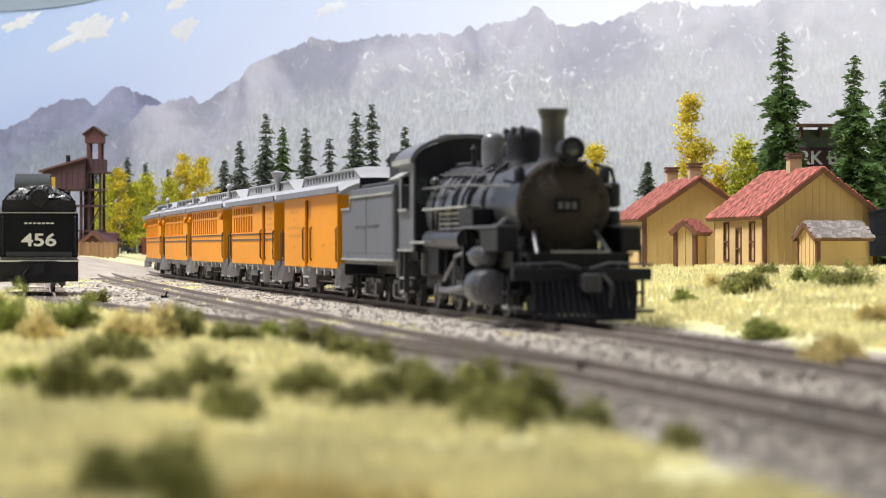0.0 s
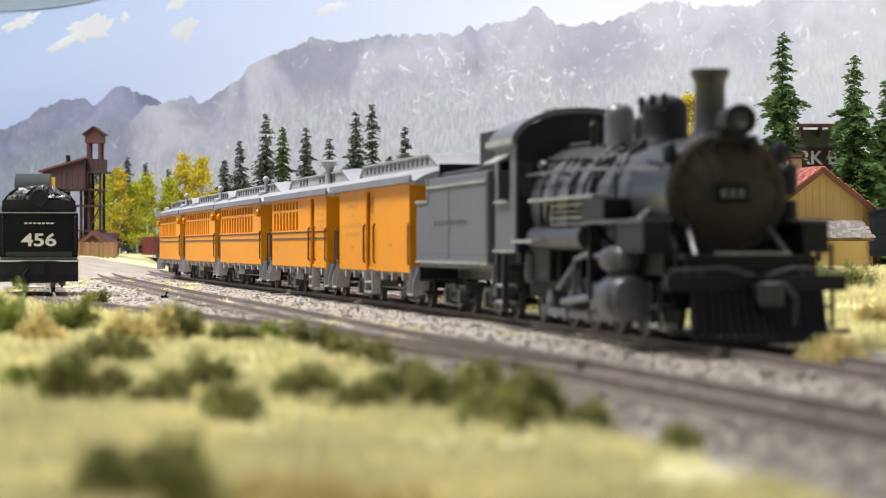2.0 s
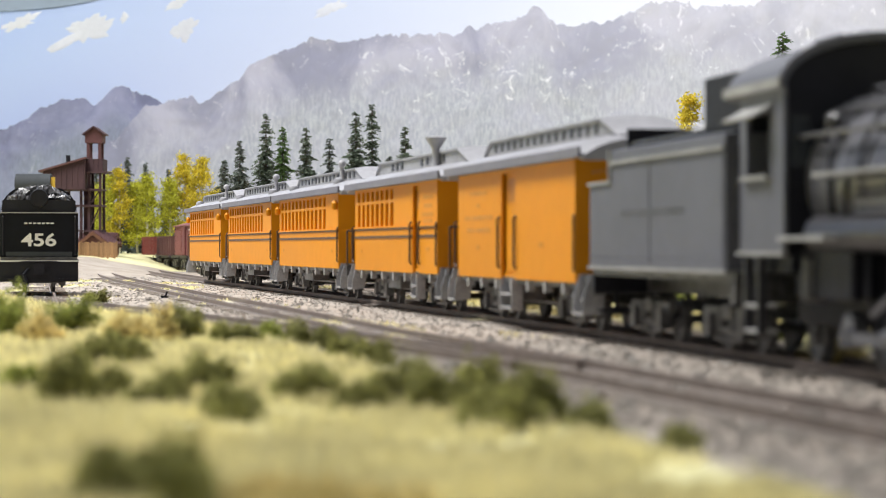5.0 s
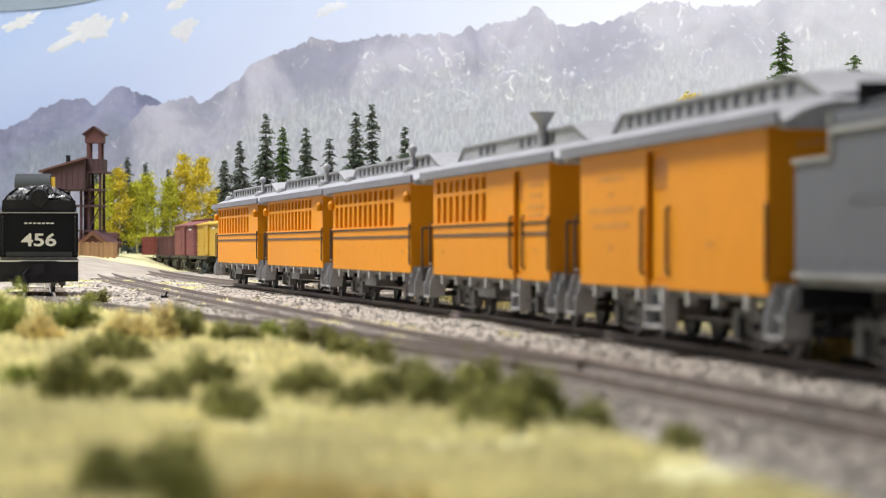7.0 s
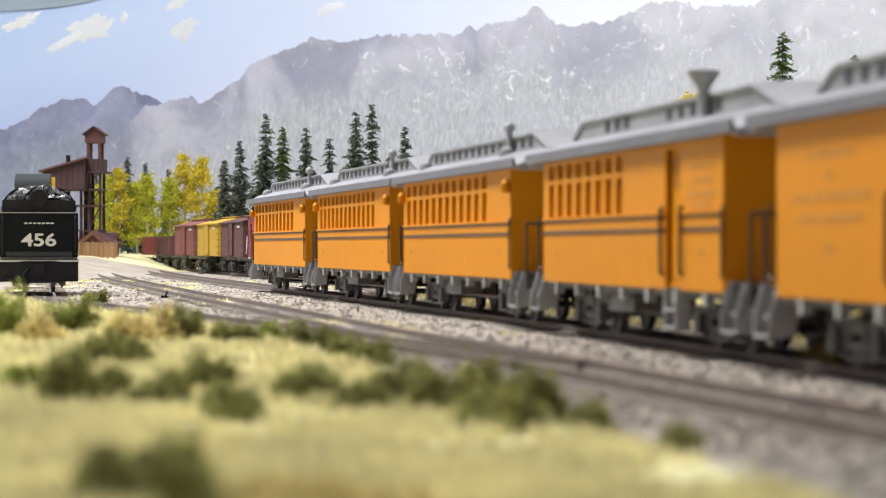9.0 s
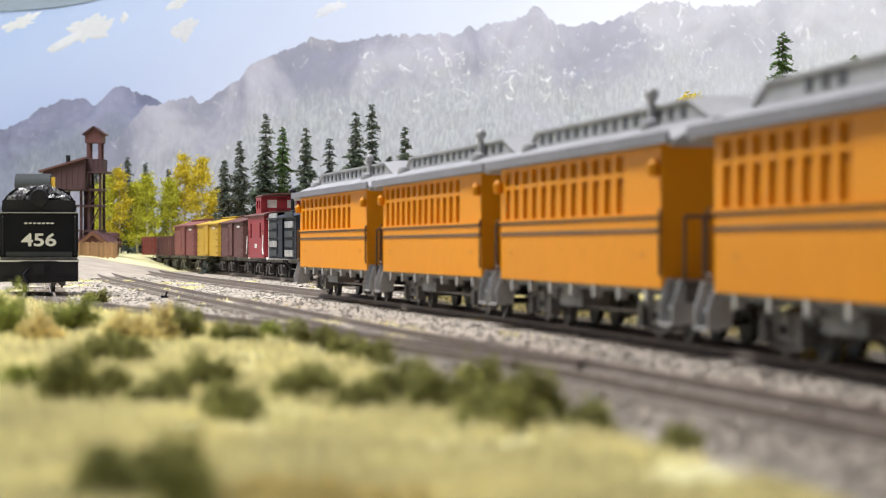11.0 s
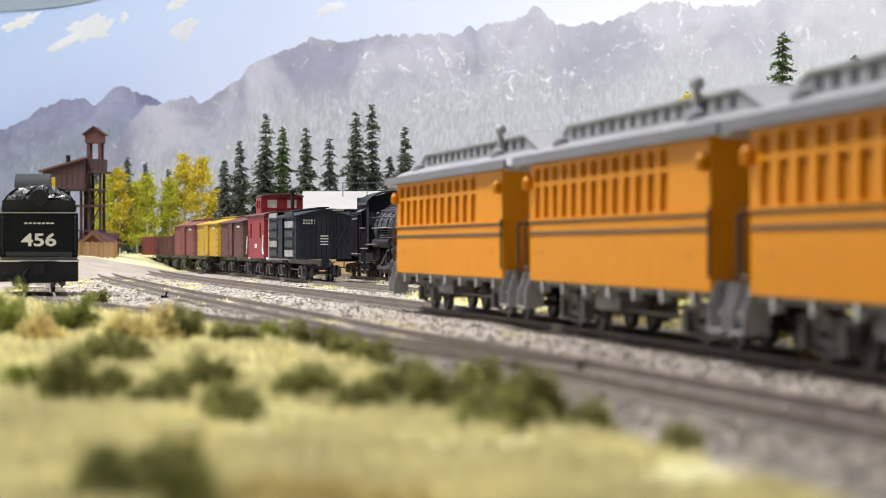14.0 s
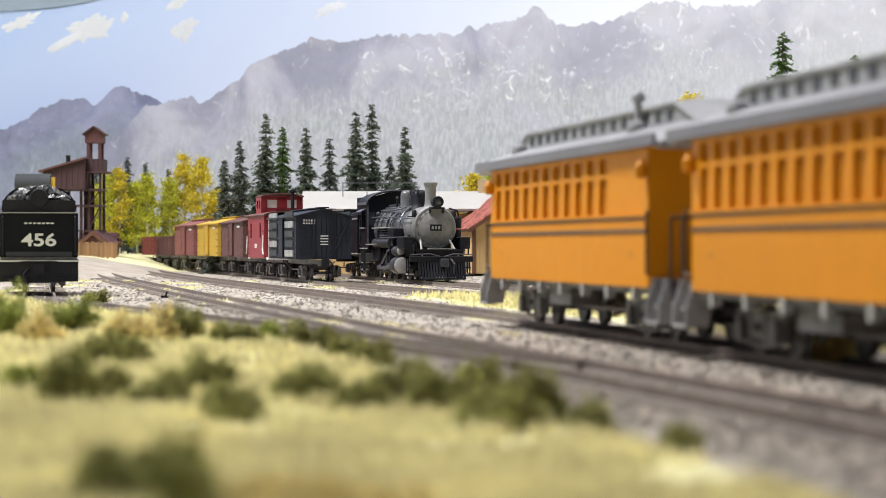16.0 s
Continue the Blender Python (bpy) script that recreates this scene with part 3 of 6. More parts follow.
def coach(L, kind, windows, blank, jack):
    root = thing("passenger_car", {"coach": "orange wooden coach with silver clerestory roof and dark belt stripes",
                                   "combine": "orange combine car with windows and a baggage door",
                                   "baggage": "orange baggage car with plain sides and a narrow side door"}[kind], "railway car", "cars of the passenger train")
    spans, panes, doors = [], [], []
    x_rear = -L / 2 + 0.30
    if windows:
        x_front = L / 2 - blank
        p = (x_front - x_rear) / windows
        for i in range(windows):
            a = x_rear + i * p + p * 0.18
            b = x_rear + (i + 1) * p - p * 0.18
            spans += [(a, b, 1.98, 2.55), (a, b, 2.63, 2.88)]
            panes += [((a + b) / 2, 2.265, b - a, 0.57), ((a + b) / 2, 2.755, b - a, 0.25)]
    if kind == "combine":
        doors = [(L / 2 - 2.75, L / 2 - 2.0)]
    if kind == "baggage":
        doors = [(-L / 2 + 4.1, -L / 2 + 5.25)]
    for a, b in doors:
        spans.append((a, b, 0.85, 2.88))
    spans.sort()
    body = Geo()
    for s in (-1, 1):
        wall_with_openings(body, L, s * 1.19, 0.06, SILL, TOPZ, spans)
    body.box(L / 2 - 0.03, 0, (SILL + TOPZ) / 2, 0.06, 2.32, TOPZ - SILL)
    body.box(-L / 2 + 0.03, 0, (SILL + TOPZ) / 2, 0.06, 2.32, TOPZ - SILL)
    body.box(0, 0, SILL + 0.05, L - 0.12, 2.32, 0.1)
    shell = part("body", body, ORANGE, root)
    meshes = {}
    for s in (-1, 1):
        for x, z, w, h in panes:
            key = (round(w, 3), h)
            if key not in meshes:
                ob = part("window", Geo().box(0, 0, 0, w + 0.06, 0.02, h + 0.06), ORANGE_DIM, shell)
                meshes[key] = ob.data
            else:
                ob = new("window", meshes[key])
                ob.parent = shell
            ob.matrix_basis = at(x, s * 1.145, z)
        for a, b in doors:
            w = b - a
            g = Geo().box((a + b) / 2, s * 1.10, 1.95, w + 0.02, 0.05, 2.1)
            g.box((a + b) / 2, s * 1.13, 1.35, w * 0.7, 0.03, 0.7)
            d = part("side_door", g, ORANGE, root)
            part("door_window", Geo().box((a + b) / 2, s * 1.13, 2.55, w * 0.75, 0.02, 0.45), ORANGE_DIM, d)
            g = Geo()
            for q in (a - 0.12, b + 0.12):
                g.rod([(q, s * 1.22, 1.05), (q, s * 1.27, 1.1), (q, s * 1.27, 2.0), (q, s * 1.22, 2.05)], 0.03)
            part("grab_rail", g, BELT, root)
            g = Geo()
            for k, z in enumerate((0.30, 0.56)):
                g.box((a + b) / 2, s * 1.16, z, w * 0.8, 0.26, 0.05)
            for q in (a + 0.08, b - 0.08):
                g.box(q, s * 1.16, 0.55, 0.05, 0.22, 0.6)
            part("steps", g, STEEL_CLEAR, root, "grey steps")
        if kind != "baggage":
            segs = [(-L / 2, L / 2)]
            for a, b in doors:
                segs = [(-L / 2, a), (b, L / 2)]
            g, g2 = Geo(), Geo()
            for a, b in segs:
                g.box((a + b) / 2, s * 1.225, 1.91, b - a, 0.03, 0.05)
                g.box((a + b) / 2, s * 1.225, 1.71, b - a, 0.03, 0.06)
                g2.box((a + b) / 2, s * 1.235, 1.95, b - a, 0.05, 0.04)
            part("belt_stripe", g, BELT, root, "dark brown double belt stripe")
            part("window_sill", g2, ORANGE, root)
        rows = []
        if kind == "baggage":
            rows = [(-L / 2 + 2.0, 2.55, 1.6), (-L / 2 + 2.0, 2.3, 0.3), (-L / 2 + 2.0, 2.05, 2.7), (-L / 2 + 2.0, 1.8, 2.2), (L / 2 - 2.4, 1.5, 0.35), (-L / 2 + 2.0, 1.45, 0.3)]
        if kind == "combine":
            rows = [(L / 2 - 1.0, 2.6, 1.1), (L / 2 - 1.0, 2.4, 0.9), (L / 2 - 1.0, 2.2, 1.2), (L / 2 - 1.0, 2.05, 1.0), (L / 2 - 1.0, 1.4, 0.25), (-L / 2 + 1, 1.35, 0.2)]
        if kind == "coach":
            rows = [(L / 2 - 1.0, 1.35, 0.2), (-L / 2 + 0.9, 1.35, 0.2)]
        for x, z, w in rows:
            part("lettering", Geo().box(x, s * 1.222, z, w, 0.012, 0.09), LETTER, root, "faded brown lettering")
        for i in range(7):
            x = -L / 2 + 0.9 + i * (L - 1.8) / 6
            part("sill_bracket", Geo().box(x, s * 1.14, 0.74, 0.16, 0.14, 0.20), STEEL_CLEAR, root)
    g = Geo()
    for s in (-1, 1):
        g.rod([(-L / 2 + 1, s * 0.6, 0.8), (-L / 2 + 3.2, s * 0.6, 0.42), (L / 2 - 3.2, s * 0.6, 0.42), (L / 2 - 1, s * 0.6, 0.8)], 0.035)
        g.box(0.6 * s, s * 0.8, 0.62, 1.6, 0.5, 0.36)
        g.box(0, s * 1.12, 0.82, L, 0.1, 0.12)
    g.box(0, 0, 0.76, L, 0.5, 0.18)
    part("underframe", g, TRUCK, root)
    platform_end(root, L, 1)
    platform_end(root, L, -1)
    deck = car_roof(root, L, 0.85, {"coach": (), "combine": (0, 1, 5, 6, 7, 13, 14), "baggage": ()}[kind])
    if jack:
        smoke_jack(deck, 3.2 if jack == 1 else 2.7, -0.70, 0.55 if jack == 1 else 0.70, jack == 2)
        if jack == 1:
            g = Geo().lathe((3.9, -0.92, 3.24), [(0.16, 0), (0.17, 0.08), (0.13, 0.17), (0.04, 0.21)], seg=12)
            part("roof_vent", g, ROOF, deck, smooth=True)
            g = Geo().lathe((-L / 2 + 1.2, -0.92, 3.24), [(0.16, 0), (0.17, 0.08), (0.13, 0.17), (0.04, 0.21)], seg=12)
            part("roof_vent", g, ROOF, deck, smooth=True)
    if kind == "coach":
        for sx in (-1, 1):
            g = Geo().lathe((sx * (L / 2 - 0.12), -1.30, 2.62), [(0.06, -0.12), (0.09, -0.08), (0.09, 0.07), (0.05, 0.11), (0.03, 0.15)], seg=10)
            part("marker_lamp", g, ORANGE, root, "orange marker lamp", smooth=True)
    wheels = truck(root, L / 2 - 1.7) + truck(root, -L / 2 + 1.7)
    return root, wheels


def coal_heap(g, x0, x1, z, rnd, n=130):
    for k in range(n):
        x, y = rnd.uniform(x0, x1), rnd.uniform(-0.95, 0.95)
        r = rnd.uniform(0.09, 0.2)
        h = z + 0.42 * (1 - (y / 1.0) ** 2) * min(1, (x - x0 + 0.2) / 0.8) + rnd.uniform(-0.05, 0.05)
        m = Matrix.Translation((x, y, h)) @ Euler((rnd.random() * 6, rnd.random() * 6, rnd.random() * 6)).to_matrix().to_4x4()
        vs = [m @ Vector(p) * 1 for p in ((r, 0, 0), (-r, 0, 0), (0, r, 0), (0, -r, 0), (0, 0, r), (0, 0, -r))]
        g.add(vs, [(0, 2, 4), (2, 1, 4), (1, 3, 4), (3, 0, 4), (2, 0, 5), (1, 2, 5), (3, 1, 5), (0, 3, 5)])


def tender(side_mat, label, number):
    """Coal tender; its rear is at x = -3.3."""
    root = thing("coal_tender", label, "tender", "railway tenders")
    g = Geo()
    g.box(0, 0, 1.06, 6.6, 2.44, 0.12)
    part("rear_beam", Geo().box(-3.28, 0, 0.66 if number else 0.86, 0.16, 2.5, 0.66 if number else 0.30), BLACK, root, bev=0.02)
    g.box(3.28, 0, 0.86, 0.16, 2.5, 0.30)
    g.box(0, 0, 0.86, 6.4, 0.7, 0.26)
    part("underframe", g, TRUCK, root)
    g = Geo()
    y0 = 1.25 if number else 1.33
    low, high = 2.50, 2.58 if number else 2.98
    prof = [(-3.2, 1.12), (3.2, 1.12), (3.2, high), (-2.0, high), (-2.0, low), (-3.2, low)] if not number else [(-3.2, 1.12), (3.2, 1.12), (3.2, high), (-3.2, high)]
    k = len(prof)
    g.add([(x, -y0, z) for x, z in prof] + [(x, y0, z) for x, z in prof],
          [tuple(range(k))[::-1], tuple(range(k, 2 * k))] + [(i, (i + 1) % k, k + (i + 1) % k, k + i) for i in range(k)])
    tank = part("tank", g, side_mat, root, bev=0.035)
    g = Geo()
    g.box(0, 0, 1.02 if number else 1.13, 6.5, 2.56 if number else 2.7, 0.05)
    part("footboard_edge", g, EDGE_LIGHT, root, "pale grey edge")
    g = Geo()
    for s in (-1, 1):
        for x in np.arange(-3.0, 3.1, 0.22):
            g.box(x, s * (y0 + 0.002), high - 0.30, 0.03, 0.012, 0.03)
            g.box(x, s * (y0 + 0.002), 1.3, 0.03, 0.012, 0.03)
        for x in (3.12, -0.02):
            part("seam_strip", Geo().box(x, s * (y0 + 0.005), 2.0, 0.04, 0.014, 1.6), side_mat, tank)
    part("rivet_strip", g, side_mat, tank)
    if not number:
        for s in (-1, 1):
            for i in range(19):
                part("lettering", Geo().box(-1.4 + i * 0.16, s * (y0 + 0.004), 1.98, 0.09, 0.012, 0.10), JACKET, tank, "faded pale lettering")
            part("rim_moulding", Geo().box(0.6, s * (y0 + 0.02), high - 0.20, 5.2, 0.04, 0.05), EDGE_LIGHT, tank)
            part("step_moulding", Geo().box(-2.6, s * (y0 + 0.02), low - 0.02, 1.2, 0.04, 0.05), EDGE_LIGHT, tank)
            part("step_edge", Geo().box(-2.0, s * (y0 + 0.02), (low + high) / 2, 0.05, 0.04, high - low), EDGE_LIGHT, tank)
    up = 0.03 if number else 0.0
    g = Geo()
    for s in (-1, 1):
        g.box(0.75 - (0.7 if number else 0), s * 1.15, high + 0.16 + up if number else high + 0.03, 4.9, 0.05, 0.34 + 2 * up if number else 0.08)
    g.box(-1.68 - (1.4 if number else 0), 0, high + 0.16 + up, 0.05, 2.3, 0.34 + 2 * up)
    g.box(2.9 if number else 2.45, 0, high + (0.3 if number else 0.40), 0.5 if number else 1.4, 2.2, 0.6 if number else 0.82)
    part("coal_board", g, BLACK, root)
    rnd = random.Random(5)
    g = Geo()
    coal_heap(g, -2.9 if number else -1.6, 3.0, high + (0.34 if number else -0.22), rnd, 420 if number else 170)
    g.box(0.7 - (0.7 if number else 0), 0, high + 0.05 + up, 4.7, 2.2, 0.15 + 2 * up)
    part("coal_load", g, COAL, root, "heap of black coal")
    g = Geo()
    for s in (-1, 1):
        g.rod([(-3.24, s * 1.15, 1.2), (-3.32, s * 1.15, 1.25), (-3.32, s * 1.15, 2.4), (-3.24, s * 1.15, 2.45)], 0.025)
        g.box(-3.34, s * 0.85, 0.42, 0.24, 0.55, 0.05)
        g.box(-3.30, s * 0.85, 0.62, 0.05, 0.05, 0.4)
    g.box(-3.5, 0, 0.78, 0.5, 0.26, 0.26)
    g.box(-3.72, 0, 0.74, 0.14, 0.34, 0.36)
    g.rod([(-3.3, 0.3, 0.8), (-3.5, 0.5, 0.55), (-3.55, 0.35, 0.25)], 0.045)
    g.rod([(-3.34, -1.1, 1.0), (-3.4, 0, 0.98), (-3.34, 1.1, 1.0)], 0.02)
    part("coupler_and_steps", g, BLACK, root)
    if number:
        g = Geo()
        for x, z, w in ((0, 2.22, 0.86),):
            for i in range(7):
                g.box(-3.215, -0.42 + i * 0.14, z, 0.01, 0.10, 0.05)
        part("small_lettering", g, WHITE, tank, "small pale lettering")
        lettering(number, 0.57, WHITE, tank, pose(-3.212 * SC, 0, 1.66 * SC, 90, 0, -90) @ Matrix.Diagonal((1.3, 1, 1, 1)), label="white painted number 456")
        part("rear_line", Geo().box(-3.37, 0, 1.0, 0.03, 2.54, 0.045), WHITE, tank, "white painted line")
        part("top_rail", Geo().box(-3.22, 0, high - 0.02, 0.04, 2.5, 0.035), EDGE_LIGHT, tank, "pale tank rim")
        part("lower_panel", Geo().box(-3.215, 0, 1.22, 0.02, 2.1, 0.16), TANKGREY, tank)
        for s in (-1, 1):
            ring = [(s * (1.22 - 0.75 * (1 - math.cos(a))), high + 0.1 + 0.75 * math.sin(a)) for a in np.linspace(0, 1.35, 9)]
            g = Geo().loft([[(x, y, z) for y, z in ring] + [(x, y - s * 0.04, z - 0.03) for y, z in ring[::-1]] for x in (-1.2, 3.1)])
            part("flared_coal_board", g, BLACK, root, smooth=True)
        g = Geo().lathe((-3.05, 0, high + 0.45), [(0.28, -0.16), (0.30, -0.1), (0.30, 0.14), (0.24, 0.2)], axis="x", seg=18)
        part("rear_headlight", g, BLACK, root, smooth=True)
    wheels = truck(root, 2.0) + truck(root, -2.0)
    return root, wheels


def locomotive(boiler_mat, face_mat, label, shell_mat):
    """A small outside-frame engine; the pilot beam is at x = 7.6, the cab's rear at x = -4.2."""
    root = thing("steam_locomotive", label, "locomotive", "steam locomotives")
    bright = face_mat is GRAPHITE
    edge = EDGE_LIGHT
    zc = 2.27
    g = Geo().lathe((0, 0, zc), [(1.02, -2.4), (1.02, -0.4), (0.98, 0.2), (0.90, 1.9), (0.89, 4.0)], axis="x", seg=36)
    boiler = part("boiler", g, shell_mat, root, smooth=True)
    g = Geo().lathe((0, 0, zc), [(0.92, 4.0), (0.92, 6.02), (0.95, 6.05), (0.95, 6.2), (0.90, 6.25)], axis="x", seg=36)
    part("smokebox", g, boiler_mat, root, smooth=True)
    g = Geo().lathe((0, 0, zc), [(0.94, 6.18), (0.94, 6.28), (0.88, 6.33), (0.76, 6.33), (0.73, 6.37), (0.70, 6.37), (0.66, 6.40), (0.42, 6.46), (0.40, 6.47), (0.16, 6.49), (0.14, 6.55), (0.02, 6.56)], axis="x", seg=36)
    face = part("smokebox_front", g, face_mat, root, smooth=True)
    lug = None
    for i in range(16):
        w = 2 * math.pi * (i + 0.5) / 16
        if lug is None:
            lug = part("door_lug", Geo().box(0, 0, 0, 0.07, 0.10, 0.07), face_mat, face)
            ob = lug
        else:
            ob = new("door_lug", lug.data)
            ob.parent = face
        ob.matrix_basis = at(6.36, 0.80 * math.cos(w), zc + 0.80 * math.sin(w)) @ Matrix.Rotation(w, 4, "X")
    for z in (-0.3, 0.3):
        part("door_hinge", Geo().box(6.43, 0.36, zc + z, 0.05, 0.66, 0.06), face_mat, face)
    part("number_plate", Geo().box(6.54, 0, zc, 0.05, 0.50, 0.27), BLACK_SHINE, face)
    for i in range(3):
        part("plate_bar", Geo().box(6.57, -0.14 + 0.14 * i, zc, 0.02, 0.09, 0.14), EDGE_LIGHT if bright else JACKET, face)
    for x in (-1.5, -0.5, 0.7, 1.7, 2.9, 4.0):
        r = 1.04 if x < 0 else 0.985 - 0.03 * max(0, x - 0.7) if x < 1.9 else 0.915
        g = Geo().lathe((0, 0, zc), [(r - 0.03, x - 0.05), (r, x - 0.045), (r, x + 0.045), (r - 0.03, x + 0.05)], axis="x", seg=36)
        part("boiler_band", g, BLACK, boiler, smooth=True)
    g = Geo().lathe((5.45, 0, zc), [(0.44, 0.70), (0.34, 0.86), (0.255, 1.0), (0.24, 1.20), (0.235, 1.72), (0.26, 1.78), (0.30, 1.85), (0.30, 1.94), (0.22, 1.94), (0.20, 1.5)], seg=24)
    part("smokestack", g, boiler_mat, root, smooth=True)
    for nm, x, r, h, m in (("sand_dome", 3.05, 0.38, 0.86, BLACK), ("steam_dome", 0.25, 0.27, 0.90, JACKET if not bright else POLISHED)):
        g = Geo().lathe((x, 0, zc + 0.72), [(r + 0.16, 0), (r + 0.05, 0.24), (r, 0.34), (r, h - 0.16), (r * 0.96, h - 0.04), (r * 0.75, h + 0.06), (r * 0.4, h + 0.11), (0.02, h + 0.12)], seg=24)
        dome = part(nm, g, m, root, smooth=True)
        if nm == "sand_dome":
            for k in range(4):
                part("sand_valve", Geo().lathe((x - 0.5 + 0.33 * k, -0.26 + 0.1 * (k % 2), zc + 1.42), [(0.05, 0), (0.05, 0.16), (0.09, 0.18), (0.04, 0.28)], seg=8), BLACK, dome)
    part("whistle", Geo().lathe((-0.9, 0.1, 3.2), [(0.07, 0), (0.07, 0.4), (0.1, 0.45), (0.04, 0.6)], seg=10), BLACK, root)
    part("safety_valve", Geo().lathe((-0.6, -0.25, 3.2), [(0.06, 0), (0.06, 0.42), (0.09, 0.46), (0.03, 0.56)], seg=10), BLACK, root)
    part("bell", Geo().lathe((1.75, 0.0, 3.15), [(0.05, 0), (0.05, 0.22), (0.2, 0.26), (0.14, 0.5), (0.03, 0.6)], seg=12), BLACK, root)
    part("dynamo", Geo().cyl((-1.5, -0.45, 3.22), (-1.5, 0.05, 3.28), 0.16, seg=12), BLACK, root)
    # headlight on its bracket over the smokebox front
    g = Geo().lathe((0, 0.05, 3.36), [(0.08, 6.1), (0.19, 6.14), (0.21, 6.22), (0.21, 6.72), (0.24, 6.74), (0.24, 6.80), (0.19, 6.80), (0.18, 6.76)], axis="x", seg=22)
    hl = part("headlight", g, BLACK, root, smooth=True)
    part("lens", Geo().lathe((0, 0.05, 3.36), [(0.185, 6.73), (0.11, 6.77), (0.02, 6.78)], axis="x", seg=18), GLASS_DARK, hl, smooth=True)
    part("headlight_bracket", Geo().box(6.42, 0.05, 3.10, 0.5, 0.62, 0.07), BLACK, hl)
    for s in (-1, 1):
        part("bracket_foot", Geo().box(6.42, 0.05 + s * 0.28, 2.98, 0.10, 0.07, 0.2), BLACK, hl)
        g = Geo().lathe((6.15, s * 0.86, 2.86), [(0.07, -0.14), (0.11, -0.10), (0.11, 0.1), (0.05, 0.18)], seg=12)
        part("marker_lamp", g, BLACK, root, smooth=True)
        # handrail and pipes over the boiler
        g = Geo().rod([(-2.3, s * 1.10, 2.80), (1.0, s * 1.04, 2.80), (4.0, s * 1.02, 2.72), (6.1, s * 1.0, 2.66)], 0.028)
        rail = part("handrail", g, JACKET, root)
        for x in (-1.8, 0.2, 2.0, 3.8, 5.6):
            part("stanchion", Geo().cyl((x, s * 0.75, 2.72), (x, s * 1.05, 2.77), 0.025, seg=6), BLACK, rail)
        for k, (x, dx, r) in enumerate(((0.1, -0.5, 0.035), (0.4, 0.2, 0.035), (2.8, -0.7, 0.045), (3.2, 0.5, 0.045), (1.7, -0.2, 0.03), (-0.6, -0.3, 0.03), (-1.2, -0.2, 0.03))):
            g = Geo().rod([(x, s * 0.30, 3.26), (x + dx * 0.3, s * 0.70, 3.00), (x + dx * 0.7, s * 0.97, 2.55), (x + dx, s * 1.04, 2.1), (x + dx, s * 1.0, 1.4)], r)
            part("pipe", g, JACKET if bright else BLACK, root)
        for k in range(3):
            g = Geo().rod([(-2.2, s * (0.45 + 0.12 * k), 3.24 - 0.06 * k), (-0.4, s * (0.47 + 0.12 * k), 3.22 - 0.07 * k), (1.8 + k * 0.7, s * (0.45 + 0.13 * k), 3.12 - 0.08 * k)], 0.03)
            part("feed_pipe", g, JACKET, root)
        part("injector", Geo().lathe((-1.4, s * 0.98, 2.95), [(0.08, -0.12), (0.11, -0.06), (0.11, 0.06), (0.05, 0.14)], axis="x", seg=10), DUSTY, root, smooth=True)
        # running boards, cooling coils and boxes along the side
        part("running_board", Geo().box(1.0, s * 1.14, 2.30, 4.6, 0.34, 0.05), edge, root, "running board with pale edge", bev=0.012)
        for k in range(4):
            coil = Geo().rod([(-0.3, s * 1.10, 1.86 + 0.11 * k), (2.3, s * 1.10, 1.86 + 0.11 * k)], 0.035, 8)
            part("cooling_coil", coil, EDGE_LIGHT if k % 2 else JACKET, root)
        part("coil_rack", Geo().box(1.0, s * 1.08, 2.04, 0.08, 0.10, 0.5), BLACK, root)
        part("air_reservoir", Geo().cyl((-1.9, s * 0.98, 1.62), (1.9, s * 0.98, 1.62), 0.22, seg=18), DUSTY, root, smooth=True)
        part("tool_box", Geo().box(3.5, s * 1.14, 2.07, 1.35, 0.44, 0.36), BLACK, root, bev=0.03)
        part("lower_running_board", Geo().box(4.9, s * 1.18, 1.86, 3.3, 0.46, 0.05), JACKET, root, bev=0.012)
        part("front_box", Geo().box(6.0, s * 1.24, 1.60, 1.5, 0.42, 0.46), BLACK, root, bev=0.03)
        part("front_box_lid", Geo().box(6.0, s * 1.24, 1.845, 1.54, 0.46, 0.04), DUSTY, root)
        part("side_apron", Geo().box(5.6, s * 1.10, 1.22, 2.4, 0.10, 0.36), BLACK, root)
        # cylinder with its valve chest above
        g = Geo().lathe((0, s * 1.30, 0.66), [(0.05, 4.56), (0.26, 4.58), (0.33, 4.62), (0.36, 4.68), (0.36, 5.66), (0.33, 5.70), (0.33, 5.76), (0.06, 5.79), (0.02, 5.79)], axis="x", seg=28)
        cyl_ = part("cylinder", g, DUSTY, root, smooth=True)
        part("cylinder_head", Geo().lathe((0, s * 1.30, 0.66), [(0.34, 5.72), (0.345, 5.80), (0.30, 5.83), (0.08, 5.85), (0.02, 5.85)], axis="x", seg=28), JACKET if not bright else EDGE_LIGHT, cyl_, "bare grey cylinder head", smooth=True)
        g = Geo().lathe((0, s * 1.33, 1.27), [(0.10, 4.45), (0.20, 4.50), (0.21, 4.6), (0.21, 5.46), (0.18, 5.50), (0.17, 5.56), (0.02, 5.57)], axis="x", seg=24)
        part("valve_chest", g, DUSTY, cyl_, smooth=True)
        part("valve_head", Geo().lathe((0, s * 1.33, 1.27), [(0.17, 5.55), (0.175, 5.60), (0.14, 5.63), (0.02, 5.64)], axis="x", seg=24), JACKET if not bright else EDGE_LIGHT, cyl_, smooth=True)
        part("saddle", Geo().box(5.1, s * 1.02, 0.96, 1.0, 0.56, 0.72), BLACK, cyl_, bev=0.05)
